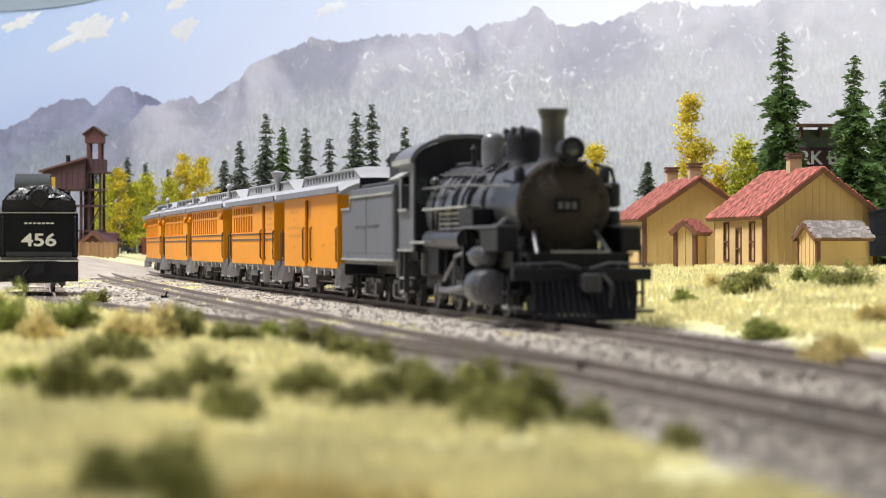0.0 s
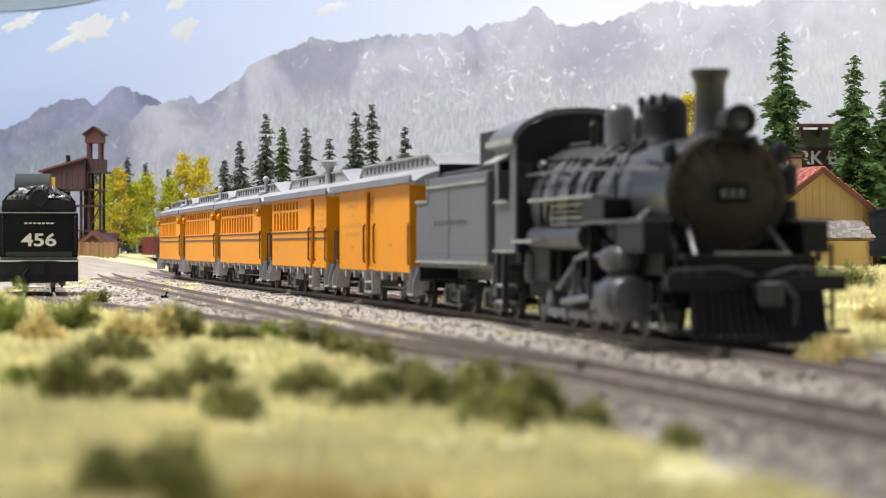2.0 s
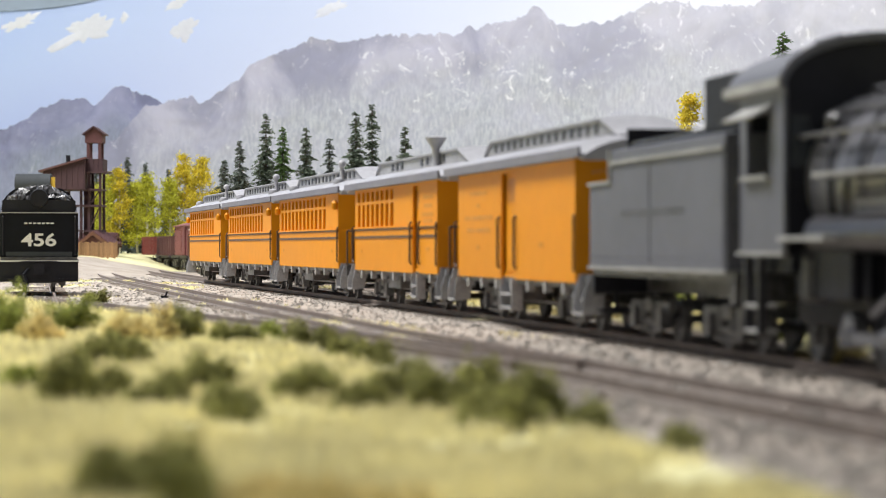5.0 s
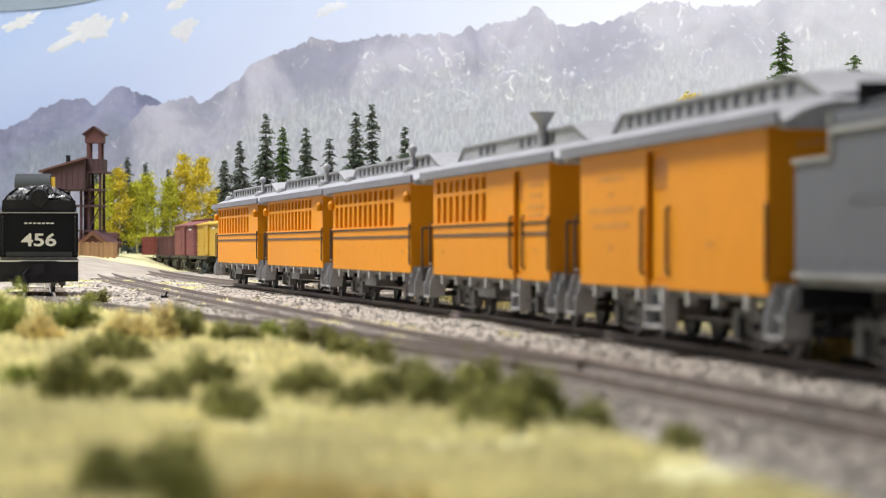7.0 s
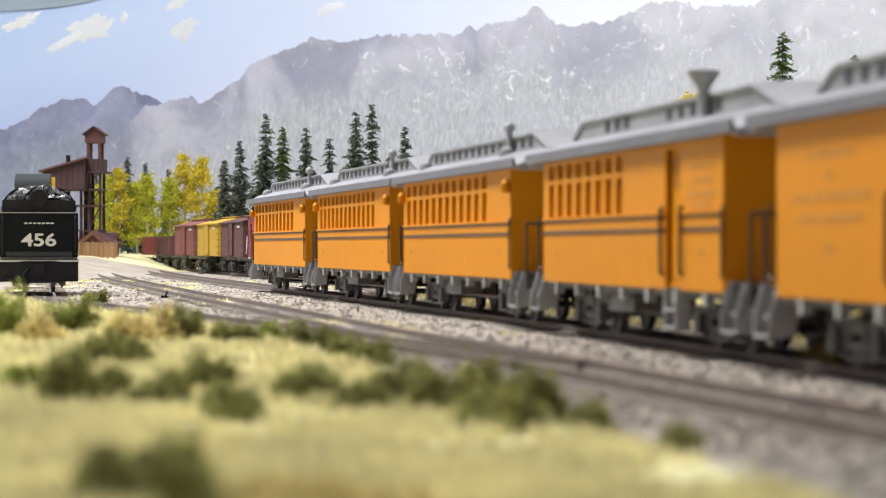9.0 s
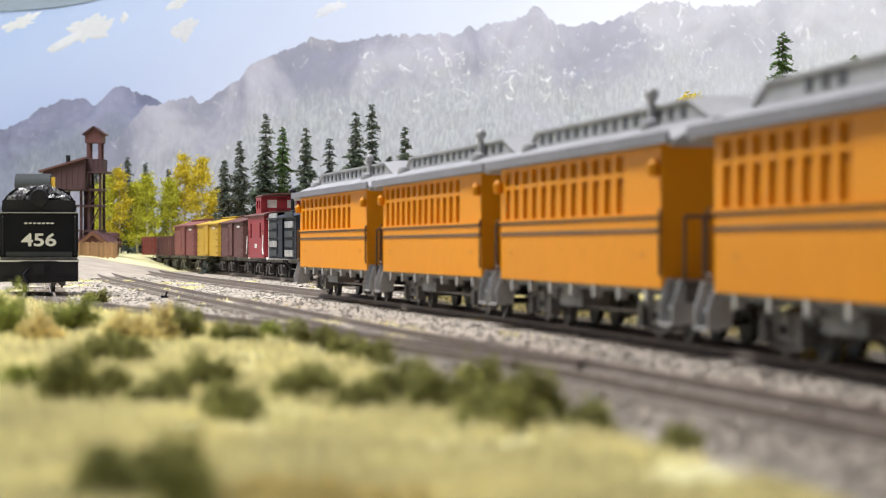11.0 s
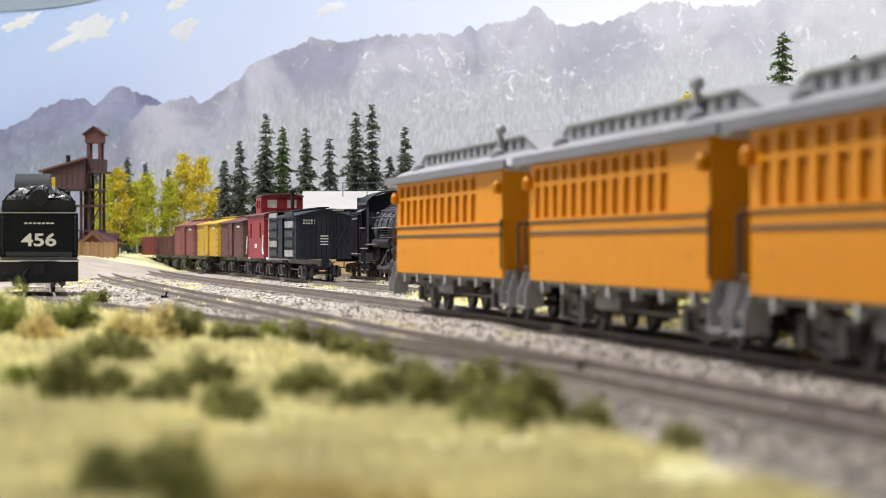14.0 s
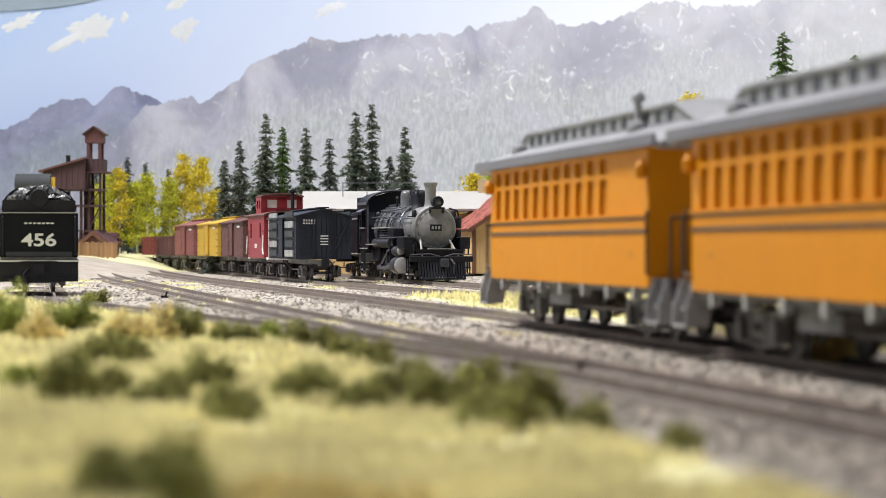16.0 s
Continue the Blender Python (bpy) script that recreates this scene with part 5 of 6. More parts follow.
# ---------------------------------------------------------------- buildings
def house(name, label, W, L, hw, rise, wall, roof_mat, chimneys=(), windows=(), over=0.35, boards=0.30):
    """A gabled house: the gable end lies on y = 0 and faces -y, the ridge runs along +y."""
    root = thing(name, label, "house", "railway section houses" if W > 4 else "")
    g = Geo()
    for s, o in ((-1, 0), (1, 1)):
        x = s * (W / 2 - 0.08)
        side = Geo()
        spans = [(a - L / 2, b - L / 2, c, d) for q, a, b, c, d in windows if q == s]
        wall_with_openings(side, L, 0, 0.16, 0, hw, spans)
        g.add([(x + py, px + L / 2, pz) for px, py, pz in side.v], side.f)
    for y in (0.08, L - 0.08):
        g.add([(x, y + d, z) for d in (-0.08, 0.08) for x, z in ((-W / 2, 0), (W / 2, 0), (W / 2, hw), (0, hw + rise), (-W / 2, hw))],
              [(0, 1, 2, 3, 4), (9, 8, 7, 6, 5)] + [(i, 5 + i, 5 + (i + 1) % 5, (i + 1) % 5) for i in range(5)])
    shell = part("wall", g, wall, root)
    # upright battens on the gable and the long side
    n = int(W / boards)
    for i in range(1, n):
        x = -W / 2 + i * W / n
        h = hw + rise * (1 - abs(x) / (W / 2)) - 0.12
        part("batten", Geo().box(x, -0.012, h / 2, 0.05, 0.03, h), wall, shell)
    g = Geo()
    for s in (-1, 1):
        g.box(s * (W / 2 - 0.06), -0.02, hw / 2, 0.16, 0.06, hw)
        g.box(s * (W / 2 + 0.02), 0.07, hw / 2, 0.06, 0.16, hw)
    part("corner_board", g, TRIM, root)
    a = math.atan2(rise, W / 2)
    slope = math.hypot(rise, W / 2) + over
    for s in (-1, 1):
        slab = part("roof", Geo().box(0, L / 2, 0, slope, L + 2 * over, 0.08), roof_mat, root)
        m = pose(s * (slope / 2 * math.cos(a)) * SC, 0, (hw + rise + 0.08 - slope / 2 * math.sin(a)) * SC, 0, 0, 0) @ Matrix.Rotation(s * a, 4, "Y")
        slab.matrix_basis = m
        courses = 17 if W > 4 else 8
        laid = {}
        for k in range(courses):
            count = max(4, int((L + 2 * over) / 0.24))
            wide = (L + 2 * over) / count
            if k % 6 not in laid:
                rs = random.Random(k % 6)
                order = list(range(count))
                rs.shuffle(order)
                g_ = Geo()
                for j in order:
                    g_.box(rs.uniform(-0.025, 0.025), -over + (j + 0.5) * wide, rs.uniform(-0.012, 0.012), slope / courses * 1.25, wide - 0.012, 0.06)
                ob = part("shingle_course", g_, roof_mat, slab)
                laid[k % 6] = ob.data
            else:
                ob = new("shingle_course", laid[k % 6])
                ob.parent = slab
            slip = (0.0, 0.11, 0.05, 0.16)[k % 4] * wide / 0.24 - 0.08
            ob.matrix_basis = pose((-slope / 2 + (k + 0.5) * slope / courses) * SC, slip * SC, 0.07 * SC, 0, 9 * s, 0)
        g_ = Geo()
        for y in (-over - 0.02, L + over + 0.02):
            g_.box(0, y, -0.06, slope, 0.05, 0.2)
        g_.box(s * slope / 2, L / 2, -0.05, 0.05, L + 2 * over, 0.16)
        part("barge_board", g_, TRIM, slab)
    for s, a_, b_, c_, d_ in windows:
        g_ = Geo()
        x = s * (W / 2 + 0.01)
        for y in (a_, b_):
            g_.box(x, y, (c_ + d_) / 2, 0.08, 0.09, d_ - c_ + 0.1)
        for z in (c_, d_, (c_ + d_) / 2):
            g_.box(x, (a_ + b_) / 2, z, 0.08, b_ - a_, 0.09)
        w_ = part("window", g_, TRIM, root)
        part("pane", Geo().box(s * (W / 2 - 0.08), (a_ + b_) / 2, (c_ + d_) / 2, 0.02, b_ - a_, d_ - c_), CHIMNEY if d_ - c_ > 1.4 else GLASS_DARK, w_)
    for y, h in chimneys:
        g_ = Geo()
        g_.box(0, y, hw + rise + h / 2 - 0.2, 0.55, 0.55, h + 0.4)
        ch = part("chimney", g_, CHIMNEY, root, bev=0.02)
        g_ = Geo().box(0, y, hw + rise + h + 0.02, 0.68, 0.68, 0.1)
        g_.box(0, y, hw + rise + h - 0.14, 0.66, 0.66, 0.08)
        part("chimney_cap", g_, TRIM if W > 5.1 else BROWN, ch)
    return root


def coal_tower():
    """Boarded coal bin under a shed roof, beside an open hoist frame with landings and a head house."""
    root = thing("coaling_tower", "dark oxide red wooden coaling tower with a raised head house", "tower")
    g = Geo()
    prof = [(-2.3, 5.3), (0.45, 5.3), (0.45, 7.25), (-2.3, 6.45)]
    g.add([(x, y, z) for y in (-1.6, 1.6) for x, z in prof], [(0, 1, 2, 3), (7, 6, 5, 4)] + [(i, 4 + i, 4 + (i + 1) % 4, (i + 1) % 4) for i in range(4)])
    bin_ = part("coal_bin", g, OXIDE, root)
    for i in range(8):
        x = -2.2 + i * 0.36
        top = 6.45 + (x + 2.3) * 0.29
        part("board", Geo().box(x, -1.62, (5.3 + top) / 2, 0.09, 0.05, top - 5.3), OXIDE, bin_)
    part("bin_roof", Geo().box(0, 0, 0, 3.2, 3.7, 0.12, Matrix.Translation((-1.0, 0, 6.92)) @ Matrix.Rotation(-0.283, 4, "Y")), BROWN, root)
    part("hoist_loft", Geo().box(1.0, 0, 6.9, 1.1, 1.9, 0.85), OXIDE, root)
    for i in range(4):
        part("loft_board", Geo().box(0.6 + i * 0.3, -0.97, 6.9, 0.06, 0.04, 0.85), OXIDE, root)
    for x in (0.1, 0.62, 1.35):
        for y in (-0.8, 0.8):
            part("post", Geo().box(x, y, 3.2, 0.17, 0.17, 6.6), OXIDE, root)
    for x in (0.52, 1.28):
        for y in (-0.55, 0.55):
            part("head_post", Geo().box(x, y, 7.9, 0.19, 0.16, 1.2), OXIDE_LIT, root)
    for x in (-2.1, -1.1):
        for y in (-1.4, 1.4):
            part("bin_post", Geo().box(x, y, 2.6, 0.22, 0.22, 5.4), OXIDE, root)
    for z, x1 in ((6.45, 1.85), (5.3, 1.5), (4.25, 1.5), (2.6, 1.5)):
        part("landing", Geo().box((x1 - 2.0) / 2 + 0.25, -0.1, z, x1 + 1.5, 2.1, 0.12), OXIDE, root)
    for z0, z1 in ((2.6, 4.25), (4.25, 5.3), (0.2, 2.6)):
        part("brace", Geo().rod([(0.62, -0.85, z0), (1.35, -0.85, z1)], 0.05, 4), OXIDE, root)
    part("hoist_shaft", Geo().box(0.35, 0.55, 2.9, 0.5, 0.5, 5.6), OXIDE, root)
    house_ = part("head_house", Geo().box(0.9, 0, 8.68, 1.15, 1.4, 0.56), OXIDE_LIT, root)
    g = Geo().add([(0.9 + x, y, z) for y in (-0.7, 0.7) for x, z in ((-0.57, 8.96), (0.57, 8.96), (0, 9.38))], [(0, 1, 2), (5, 4, 3), (0, 3, 4, 1), (1, 4, 5, 2), (2, 5, 3, 0)])
    part("gable", g, OXIDE_LIT, house_)
    for s in (-1, 1):
        part("head_roof", Geo().box(0, 0, 0, 0.92, 1.8, 0.09, Matrix.Translation((0.9 + s * 0.36, 0, 9.20)) @ Matrix.Rotation(s * 0.62, 4, "Y")), OXIDE, house_)
    part("vent_pipe", Geo().cyl((-0.9, 0, 6.8), (-0.9, 0, 7.6), 0.14, seg=10), BLACK, root)
    return root


# ---------------------------------------------------------------- plants
def conifer(h, r, material, seed, label):
    """Tapered trunk with whorls of drooping boughs, each set with small needle sprays."""
    rnd = random.Random(seed)
    root = thing("conifer_tree", label, "tree", "conifers behind the yard")
    part("trunk", Geo().cyl((0, 0, -0.3), (0, 0, h * 0.97), r * 0.10, 0.02, seg=7), BARK, root)
    g, tw = Geo(), Geo()
    z = h * 0.06
    while z < h * 0.985:
        q = z / h
        reach = 1.75 * r * (1 - q) ** 0.80 * rnd.uniform(0.40, 1.15) + 0.03 + 0.09 * r
        n = max(4, int(9 - 4 * q))
        off = rnd.random() * 6
        for k in range(n):
            a = off + 2 * math.pi * k / n + rnd.uniform(-0.35, 0.35)
            ln = reach * rnd.uniform(0.55, 1.15)
            droop = rnd.uniform(0.1, 0.6)
            zj = z + h * rnd.uniform(-0.014, 0.014)
            ca, sa = math.cos(a), math.sin(a)
            tw.cyl((0, 0, zj), (ca * ln * 0.9, sa * ln * 0.9, zj - droop * ln * 0.8), 0.03, 0.01, seg=3)
            m = max(4, int(ln / 0.11))
            for j in range(m):
                t = (j + 0.6) / m
                wd = 0.36 * ln * (1.15 - t) + 0.09
                c = Vector((ca * ln * t, sa * ln * t, zj - droop * ln * t * t))
                for s in range(4):
                    d = Vector((ca + rnd.uniform(-0.9, 0.9), sa + rnd.uniform(-0.9, 0.9), rnd.uniform(-0.5, 0.35))).normalized()
                    e = d.orthogonal().normalized()
                    e.rotate(Matrix.Rotation(rnd.random() * 6.28, 3, d))
                    w = wd * rnd.uniform(0.5, 1.1)
                    p = c + Vector((rnd.uniform(-1, 1), rnd.uniform(-1, 1), rnd.uniform(-0.6, 0.4))) * wd * 0.5
                    g.add([p - e * w * 0.33, p + e * w * 0.33, p + d * w], [(0, 1, 2)])
        z += h * rnd.uniform(0.015, 0.027)
    part("crown", g, material, root)
    part("branch_wood", tw, BARK, root)
    return root


def aspen(h, r, material, seed, label):
    """Pale trunk, forked limbs and many small leaf clumps with gaps between them."""
    rnd = random.Random(seed)
    root = thing("aspen_tree", label, "tree", "autumn aspens")
    tr, g = Geo(), Geo()
    tr.cyl((0, 0, -0.3), (0, 0, h * 0.9), 0.11, 0.02, seg=7)
    for k in range(int(22 + h * 5)):
        z = h * rnd.uniform(0.12, 0.95)
        a = rnd.random() * 6.28
        q = z / h
        ln = r * (1.15 - 1.0 * q) * rnd.uniform(0.35, 1.1)
        tip = Vector((math.cos(a) * ln, math.sin(a) * ln, z + ln * rnd.uniform(0.05, 0.5)))
        tr.cyl((0, 0, z * 0.93), tip, 0.035, 0.01, seg=4)
        cs = rnd.uniform(0.24, 0.5) * min(1, r)
        for j in range(85):
            p = tip + Vector((rnd.gauss(0, 1), rnd.gauss(0, 1), rnd.gauss(0, 0.8))) * cs * 0.62
            d = Vector((rnd.gauss(0, 1), rnd.gauss(0, 1), rnd.gauss(0, 1))).normalized()
            e = d.orthogonal().normalized()
            f = d.cross(e)
            w = rnd.uniform(0.05, 0.11)
            g.add([p - e * w, p - f * w * 0.7, p + e * w, p + f * w * 0.7], [(0, 1, 2, 3)])
    part("trunk", tr, ASPENBARK, root)
    part("crown", g, material, root)
    return root


def sagebrush(w, h, material, seed, label, group="sagebrush clumps in the meadow"):
    rnd = random.Random(seed)
    root = thing("sagebrush", label, "bush", group)
    st, g = Geo(), Geo()
    lobes = [(rnd.uniform(-0.46, 0.46) * w, rnd.uniform(-0.35, 0.35) * w, rnd.uniform(0.14, 0.28) * w, h * rnd.uniform(0.45, 1.3)) for _ in range(9)]
    for k in range(int(90 + 170 * w)):
        a = rnd.random() * 6.28
        q = math.sqrt(rnd.random())
        lx, ly, lr, lh = lobes[k % 9]
        tip = Vector((lx + math.cos(a) * q * lr, ly + math.sin(a) * q * lr, lh * (1 - 0.55 * q * q) * rnd.uniform(0.25, 1.05)))
        if k % 3 == 0:
            st.cyl((tip.x * 0.2, tip.y * 0.2, -0.08), tip, 0.012, 0.005, seg=3)
        for j in range(16):
            p = tip + Vector((rnd.gauss(0, 1), rnd.gauss(0, 1), rnd.gauss(0, 1))) * 0.05
            p.z = max(p.z, 0)
            d = Vector((rnd.gauss(0, 1), rnd.gauss(0, 1), abs(rnd.gauss(0, 1)) + 0.3)).normalized()
            e = d.orthogonal().normalized()
            l = rnd.uniform(0.04, 0.085)
            g.add([p - e * l * 0.35, p + e * l * 0.35, p + d * l], [(0, 1, 2)])
    part("wood", st, BARK, root)
    part("foliage", g, material, root)
    return root


def build_grass():
    """Static grass: short straw blades standing on the meadow."""
    rnd = np.random.default_rng(4)
    g_v, g_f = [], []
    count = 0
    while count < 46000:
        y = 10 + 130 * rnd.random() ** 1.7
        half = y * 0.21 + 1.5
        x = rnd.uniform(-half, half)
        k = grassy(x, y)
        if rnd.random() > k * 1.1 - 0.08 or noise.noise((x * 0.9, y * 0.6, 7)) < -0.25 + 0.4 * rnd.random() - 0.2:
            continue
        z = height(x, y)
        if main_x(y) - 1.3 < x < main_x(y) + 1.3:
            continue
        for _ in range(3):
            h = rnd.uniform(0.06, 0.17) * (1 + 0.004 * y) * (0.45 if k < 0.7 else 1.0)
            a = rnd.uniform(0, 6.28)
            w = 0.012 + 0.0005 * y
            dx, dy = math.cos(a) * w, math.sin(a) * w
            px, py = x + rnd.normal(0, 0.06), y + rnd.normal(0, 0.06)
            o = len(g_v)
            g_v += [(px - dx, py - dy, z - 0.01), (px + dx, py + dy, z - 0.01), (px + rnd.normal(0, 0.05), py + rnd.normal(0, 0.05), z + h)]
            g_f.append((o, o + 1, o + 2))
        count += 1
    me = bpy.data.meshes.new("grass")
    me.from_pydata([(x * SC, y * SC, z * SC) for x, y, z in g_v], [], g_f)
    me.materials.append(STRAW)
    tagged(new("grass", me), "dry straw-coloured meadow grass on the ground", "grass", kind="stuff")


def build_ballast():
    """Loose cinders and stones over the yard."""
    rnd = np.random.default_rng(9)
    vs, fs = [], []
    count = 0
    base = [(1, 0, 0), (-1, 0, 0), (0, 1, 0), (0, -1, 0), (0, 0, 1), (0, 0, -1)]
    while count < 15000:
        y = 14 + 105 * rnd.random() ** 1.3
        half = y * 0.205 + 1
        x = rnd.uniform(-half, half)
        if grassy(x, y) > 0.35 * rnd.random() + 0.1:
            continue
        z = height(x, y)
        r = rnd.uniform(0.025, 0.06) * (1 + (rnd.random() < 0.02) * 1.6)
        m = Euler(rnd.uniform(0, 6, 3)).to_matrix()
        o = len(vs)
        for p in base:
            q = m @ Vector(p) * r
            vs.append(((x + q.x) * SC, (y + q.y) * SC, (z + q.z * 0.7) * SC))
        fs += [tuple(o + i for i in t) for t in ((0, 2, 4), (2, 1, 4), (1, 3, 4), (3, 0, 4), (2, 0, 5), (1, 2, 5), (3, 1, 5), (0, 3, 5))]
        count += 1
    me = bpy.data.meshes.new("ballast")
    me.from_pydata(vs, [], fs)
    me.materials.append(PEBBLE)
    tagged(new("ballast", me), "loose grey and tan ballast stones on the yard", "gravel", kind="stuff")


# ---------------------------------------------------------------- the place
build_ground()
build_backdrop()
for n_, (cx_, cz_, w_, h_) in enumerate([(-44.5, 24.6, 4.0, 1.7), (-37.5, 24.2, 6.0, 3.0), (-27.2, 24.4, 2.8, 2.6), (-28.0, 27.2, 2.6, 1.2), (-11.0, 27.0, 3.6, 1.4), (-33.5, 25.6, 0.9, 0.9)]):
    cloud(cx_ - 1.5, cz_ + 1.0, w_, h_, 30 + n_)

g_ = Geo()
g_.loft([[(-56 + 23.6 * math.cos(a), sky_y(-56 + 23.6 * math.cos(a)) + d, 31.8 + 5.3 * math.sin(a)) for a in np.linspace(0, 2 * math.pi, 41)[:-1]] for d in (-0.3, 0.1)])
tagged(part("valance", g_, VALANCE, smooth=True), "dim blue grey rounded valance above the backdrop", "panel", kind="structure")

track("track_main", main_x, 12, 150, "weathered narrow-gauge main track on dark ties")
track("track_siding", siding_x, 10, 130, "weathered siding track in front of the main track")
track("track_spur", spur_x, 29, 60, "weathered spur track leaving the siding")
track("track_yard", yard_x, 60, 160, "weathered yard track under the standing freight cars")
track("track_loco", loco_x, 66, 130, "weathered yard track under the standing locomotive")
track("track_tender", tender_x, 42, 100, "weathered track under the standing tender")

# standing freight cars, from the one nearest the meadow to the far end
cars = [(boxcar(SLATE, "dark slate grey stock car with pale slats and white lettering", slats=5), 9.2),
        (caboose(), 7.8),
        (boxcar(BROWN, "brownish red boxcar with closed door standing in the yard"), 9.2),
        (boxcar(YELLOW, "bright yellow refrigerator car with dark roof standing in the yard", name="refrigerator_car"), 9.2),
        (boxcar(ROSE, "faded red boxcar standing in the yard"), 9.2),
        (gondola(BROWN, "brown gondola car with ribbed wooden sides", 6.8), 6.8),
        (gondola(BRICK_RED, "dull red gondola car with ribbed wooden sides", 6.2), 6.2)]
yy = 96.0
for ob_, len_ in cars:
    yc = yy + len_ / 2
    dx_ = yard_x(yc + 3) - yard_x(yc - 3)
    ob_.matrix_basis = at(yard_x(yc), yc, 0, math.degrees(math.atan2(-6, -dx_)))
    yy += len_ + 1.1


def place_on(ob_, fx, yc):
    dx_ = fx(yc + 2) - fx(yc - 2)
    ob_.matrix_basis = at(fx(yc), yc, 0, math.degrees(math.atan2(-4, -dx_)))


still_loco, _, _ = locomotive(GRAPHITE, GRAPHITE, "black steam locomotive with grey graphite smokebox, standing in the yard", POLISHED)
place_on(still_loco, loco_x, 101.4)
still_tender, _ = tender(BLACK_SHINE, "black coal tender coupled behind the standing locomotive", "")
place_on(still_tender, loco_x, 109.2)
rear_tender, _ = tender(BLACK_SHINE, "black coal tender lettered 456 standing with a heaped coal load", "456")
yc_ = 75.4
rear_tender.matrix_basis = at(tender_x(yc_), yc_, 0, math.degrees(math.atan2(1, -0.182)))

side_car = boxcar(SLATE, "dark slatted boxcar standing beside the section houses", text=False)
side_car.matrix_basis = at(20.1, 99.2, 0.15, -100)

sw = thing("switch_stand", "small dark ground throw beside the siding", "switch stand")
part("lever", Geo().cyl((0, 0, 0.05), (0.08, 0, 0.2), 0.03, seg=8), BLACK, sw)
part("base", Geo().box(0, 0, 0.03, 0.22, 0.16, 0.08), BLACK, sw)
sw.matrix_basis = at(-8.7, 70, height(-8.7, 70), 0)

# section houses
h1 = house("section_house", "buff board-and-batten section house with red shingle roof", 5.0, 7.2, 2.45, 1.85, TAN, SHINGLE, chimneys=((3.4, 0.8),),
           windows=((-1, 1.2, 1.9, 0.45, 2.1), (-1, 3.1, 3.8, 0.1, 1.85), (-1, 4.9, 5.6, 0.45, 2.1)))
h1.matrix_basis = at(16.05, 95.2, 0.40, 10)
h2 = house("section_house", "buff section house with red shingle roof and two chimneys", 5.2, 7.4, 2.45, 1.75, TAN, SHINGLE, chimneys=((0.9, 0.75), (6.6, 0.75)))
h2.matrix_basis = at(12.0, 105.2, 0.40, 5)
h3 = house("section_house", "buff house with red roof behind the standing locomotive", 5.2, 7.4, 2.5, 1.7, TAN, SHINGLE)
h3.matrix_basis = at(4.2, 122.0, 0.0, 10)
shed = house("shed", "small buff shed with grey shingle roof", 2.0, 2.7, 1.75, 0.65, TAN, SHINGLE_GREY, over=0.2, boards=0.4)
shed.matrix_basis = at(15.15, 93.0, 0.30, -72) @ Matrix.Diagonal((0.87, 0.87, 0.87, 1))
porch = house("porch_shed", "small buff entrance shed with red shingle roof", 1.0, 1.3, 1.7, 0.42, TAN, SHINGLE, over=0.2, boards=0.4)
porch.matrix_basis = at(10.6, 98.0, 0.40, -28)

g_root = thing("store_building", "grey green false-front store building with a white lettered sign", "building")
part("wall", Geo().box(0, 0, 3.6, 3.4, 3, 7.9), GREENWALL, g_root)
g_ = Geo().box(0, -1.75, 7.75, 3.7, 0.7, 0.16)
for q in (-1.5, -0.5, 0.5, 1.5):
    g_.box(q, -1.7, 7.4, 0.14, 0.5, 0.5)
part("cornice", g_, TRIM, g_root)
part("sign_board", Geo().box(0, -1.54, 6.05, 3.3, 0.08, 1.15), OXIDE, g_root)
lettering("RK B", 0.98, WHITE, g_root, pose(-0.55 * SC, -1.60 * SC, 6.05 * SC, 90, 0, 0), label="white painted sign letters")
g_root.matrix_basis = at(20.0, 118.0, 0, 3)

wr = thing("freight_depot", "long low depot with a white sheet roof", "building")
part("wall", Geo().box(0, 0, 1.2, 11, 6, 3.6), TAN, wr)
g_ = Geo()
for s in (-1, 1):
    g_.box(0, 0, 0, 12, 3.7, 0.12, Matrix.Translation((0, s * 1.75, 3.75)) @ Matrix.Rotation(-s * 0.30, 4, "X"))
part("roof", g_, WHITEROOF, wr)
g_ = Geo()
for x in (-3.6, -2.2, -0.8, 0.6):
    g_.box(x, -1.4, 4.4, 0.05, 0.05, 0.8)
g_.box(-1.5, -1.4, 4.8, 4.3, 0.05, 0.05)
part("roof_railing", g_, JACKET, wr)
part("chimney", Geo().box(4.6, 0, 4.5, 0.7, 0.7, 1.0), CHIMNEY, wr)
wr.matrix_basis = at(-2.2, 131, 0.35, 0)

tower = coal_tower()
tower.matrix_basis = at(-23.9, 148.0, -0.1, 0)
tank = thing("water_tank", "dark grey round-topped tank behind the tender", "tank")
part("shell", Geo().cyl((-1.1, 0, 5.6), (1.1, 0, 5.6), 0.62, seg=20), TANKGREY, tank, smooth=True)
g_ = Geo()
for x in (-0.9, 0.9):
    g_.box(x, 0, 2.5, 0.2, 1.0, 5.2)
part("legs", g_, OXIDE, tank)
part("ladder", Geo().box(1.25, -0.3, 5.3, 0.25, 0.06, 1.4), YELLOW, tank)
tank.matrix_basis = at(-25.6, 140.0, -0.2, 0)
for x, y, w, rz in ((-22.8, 146, 1.9, -8), (-22.3, 152, 1.5, 80)):
    c_ = house("cottage", "small oxide red cottage by the fence", w, 2.2, 0.7, 0.7, OXIDE_LIT, OXIDE_LIT, over=0.2)
    c_.matrix_basis = at(x, y, height(x, y) - 0.03, rz)
fence = thing("fence", "raw wooden stockade fence by the red cottages", "fence")
pk = None
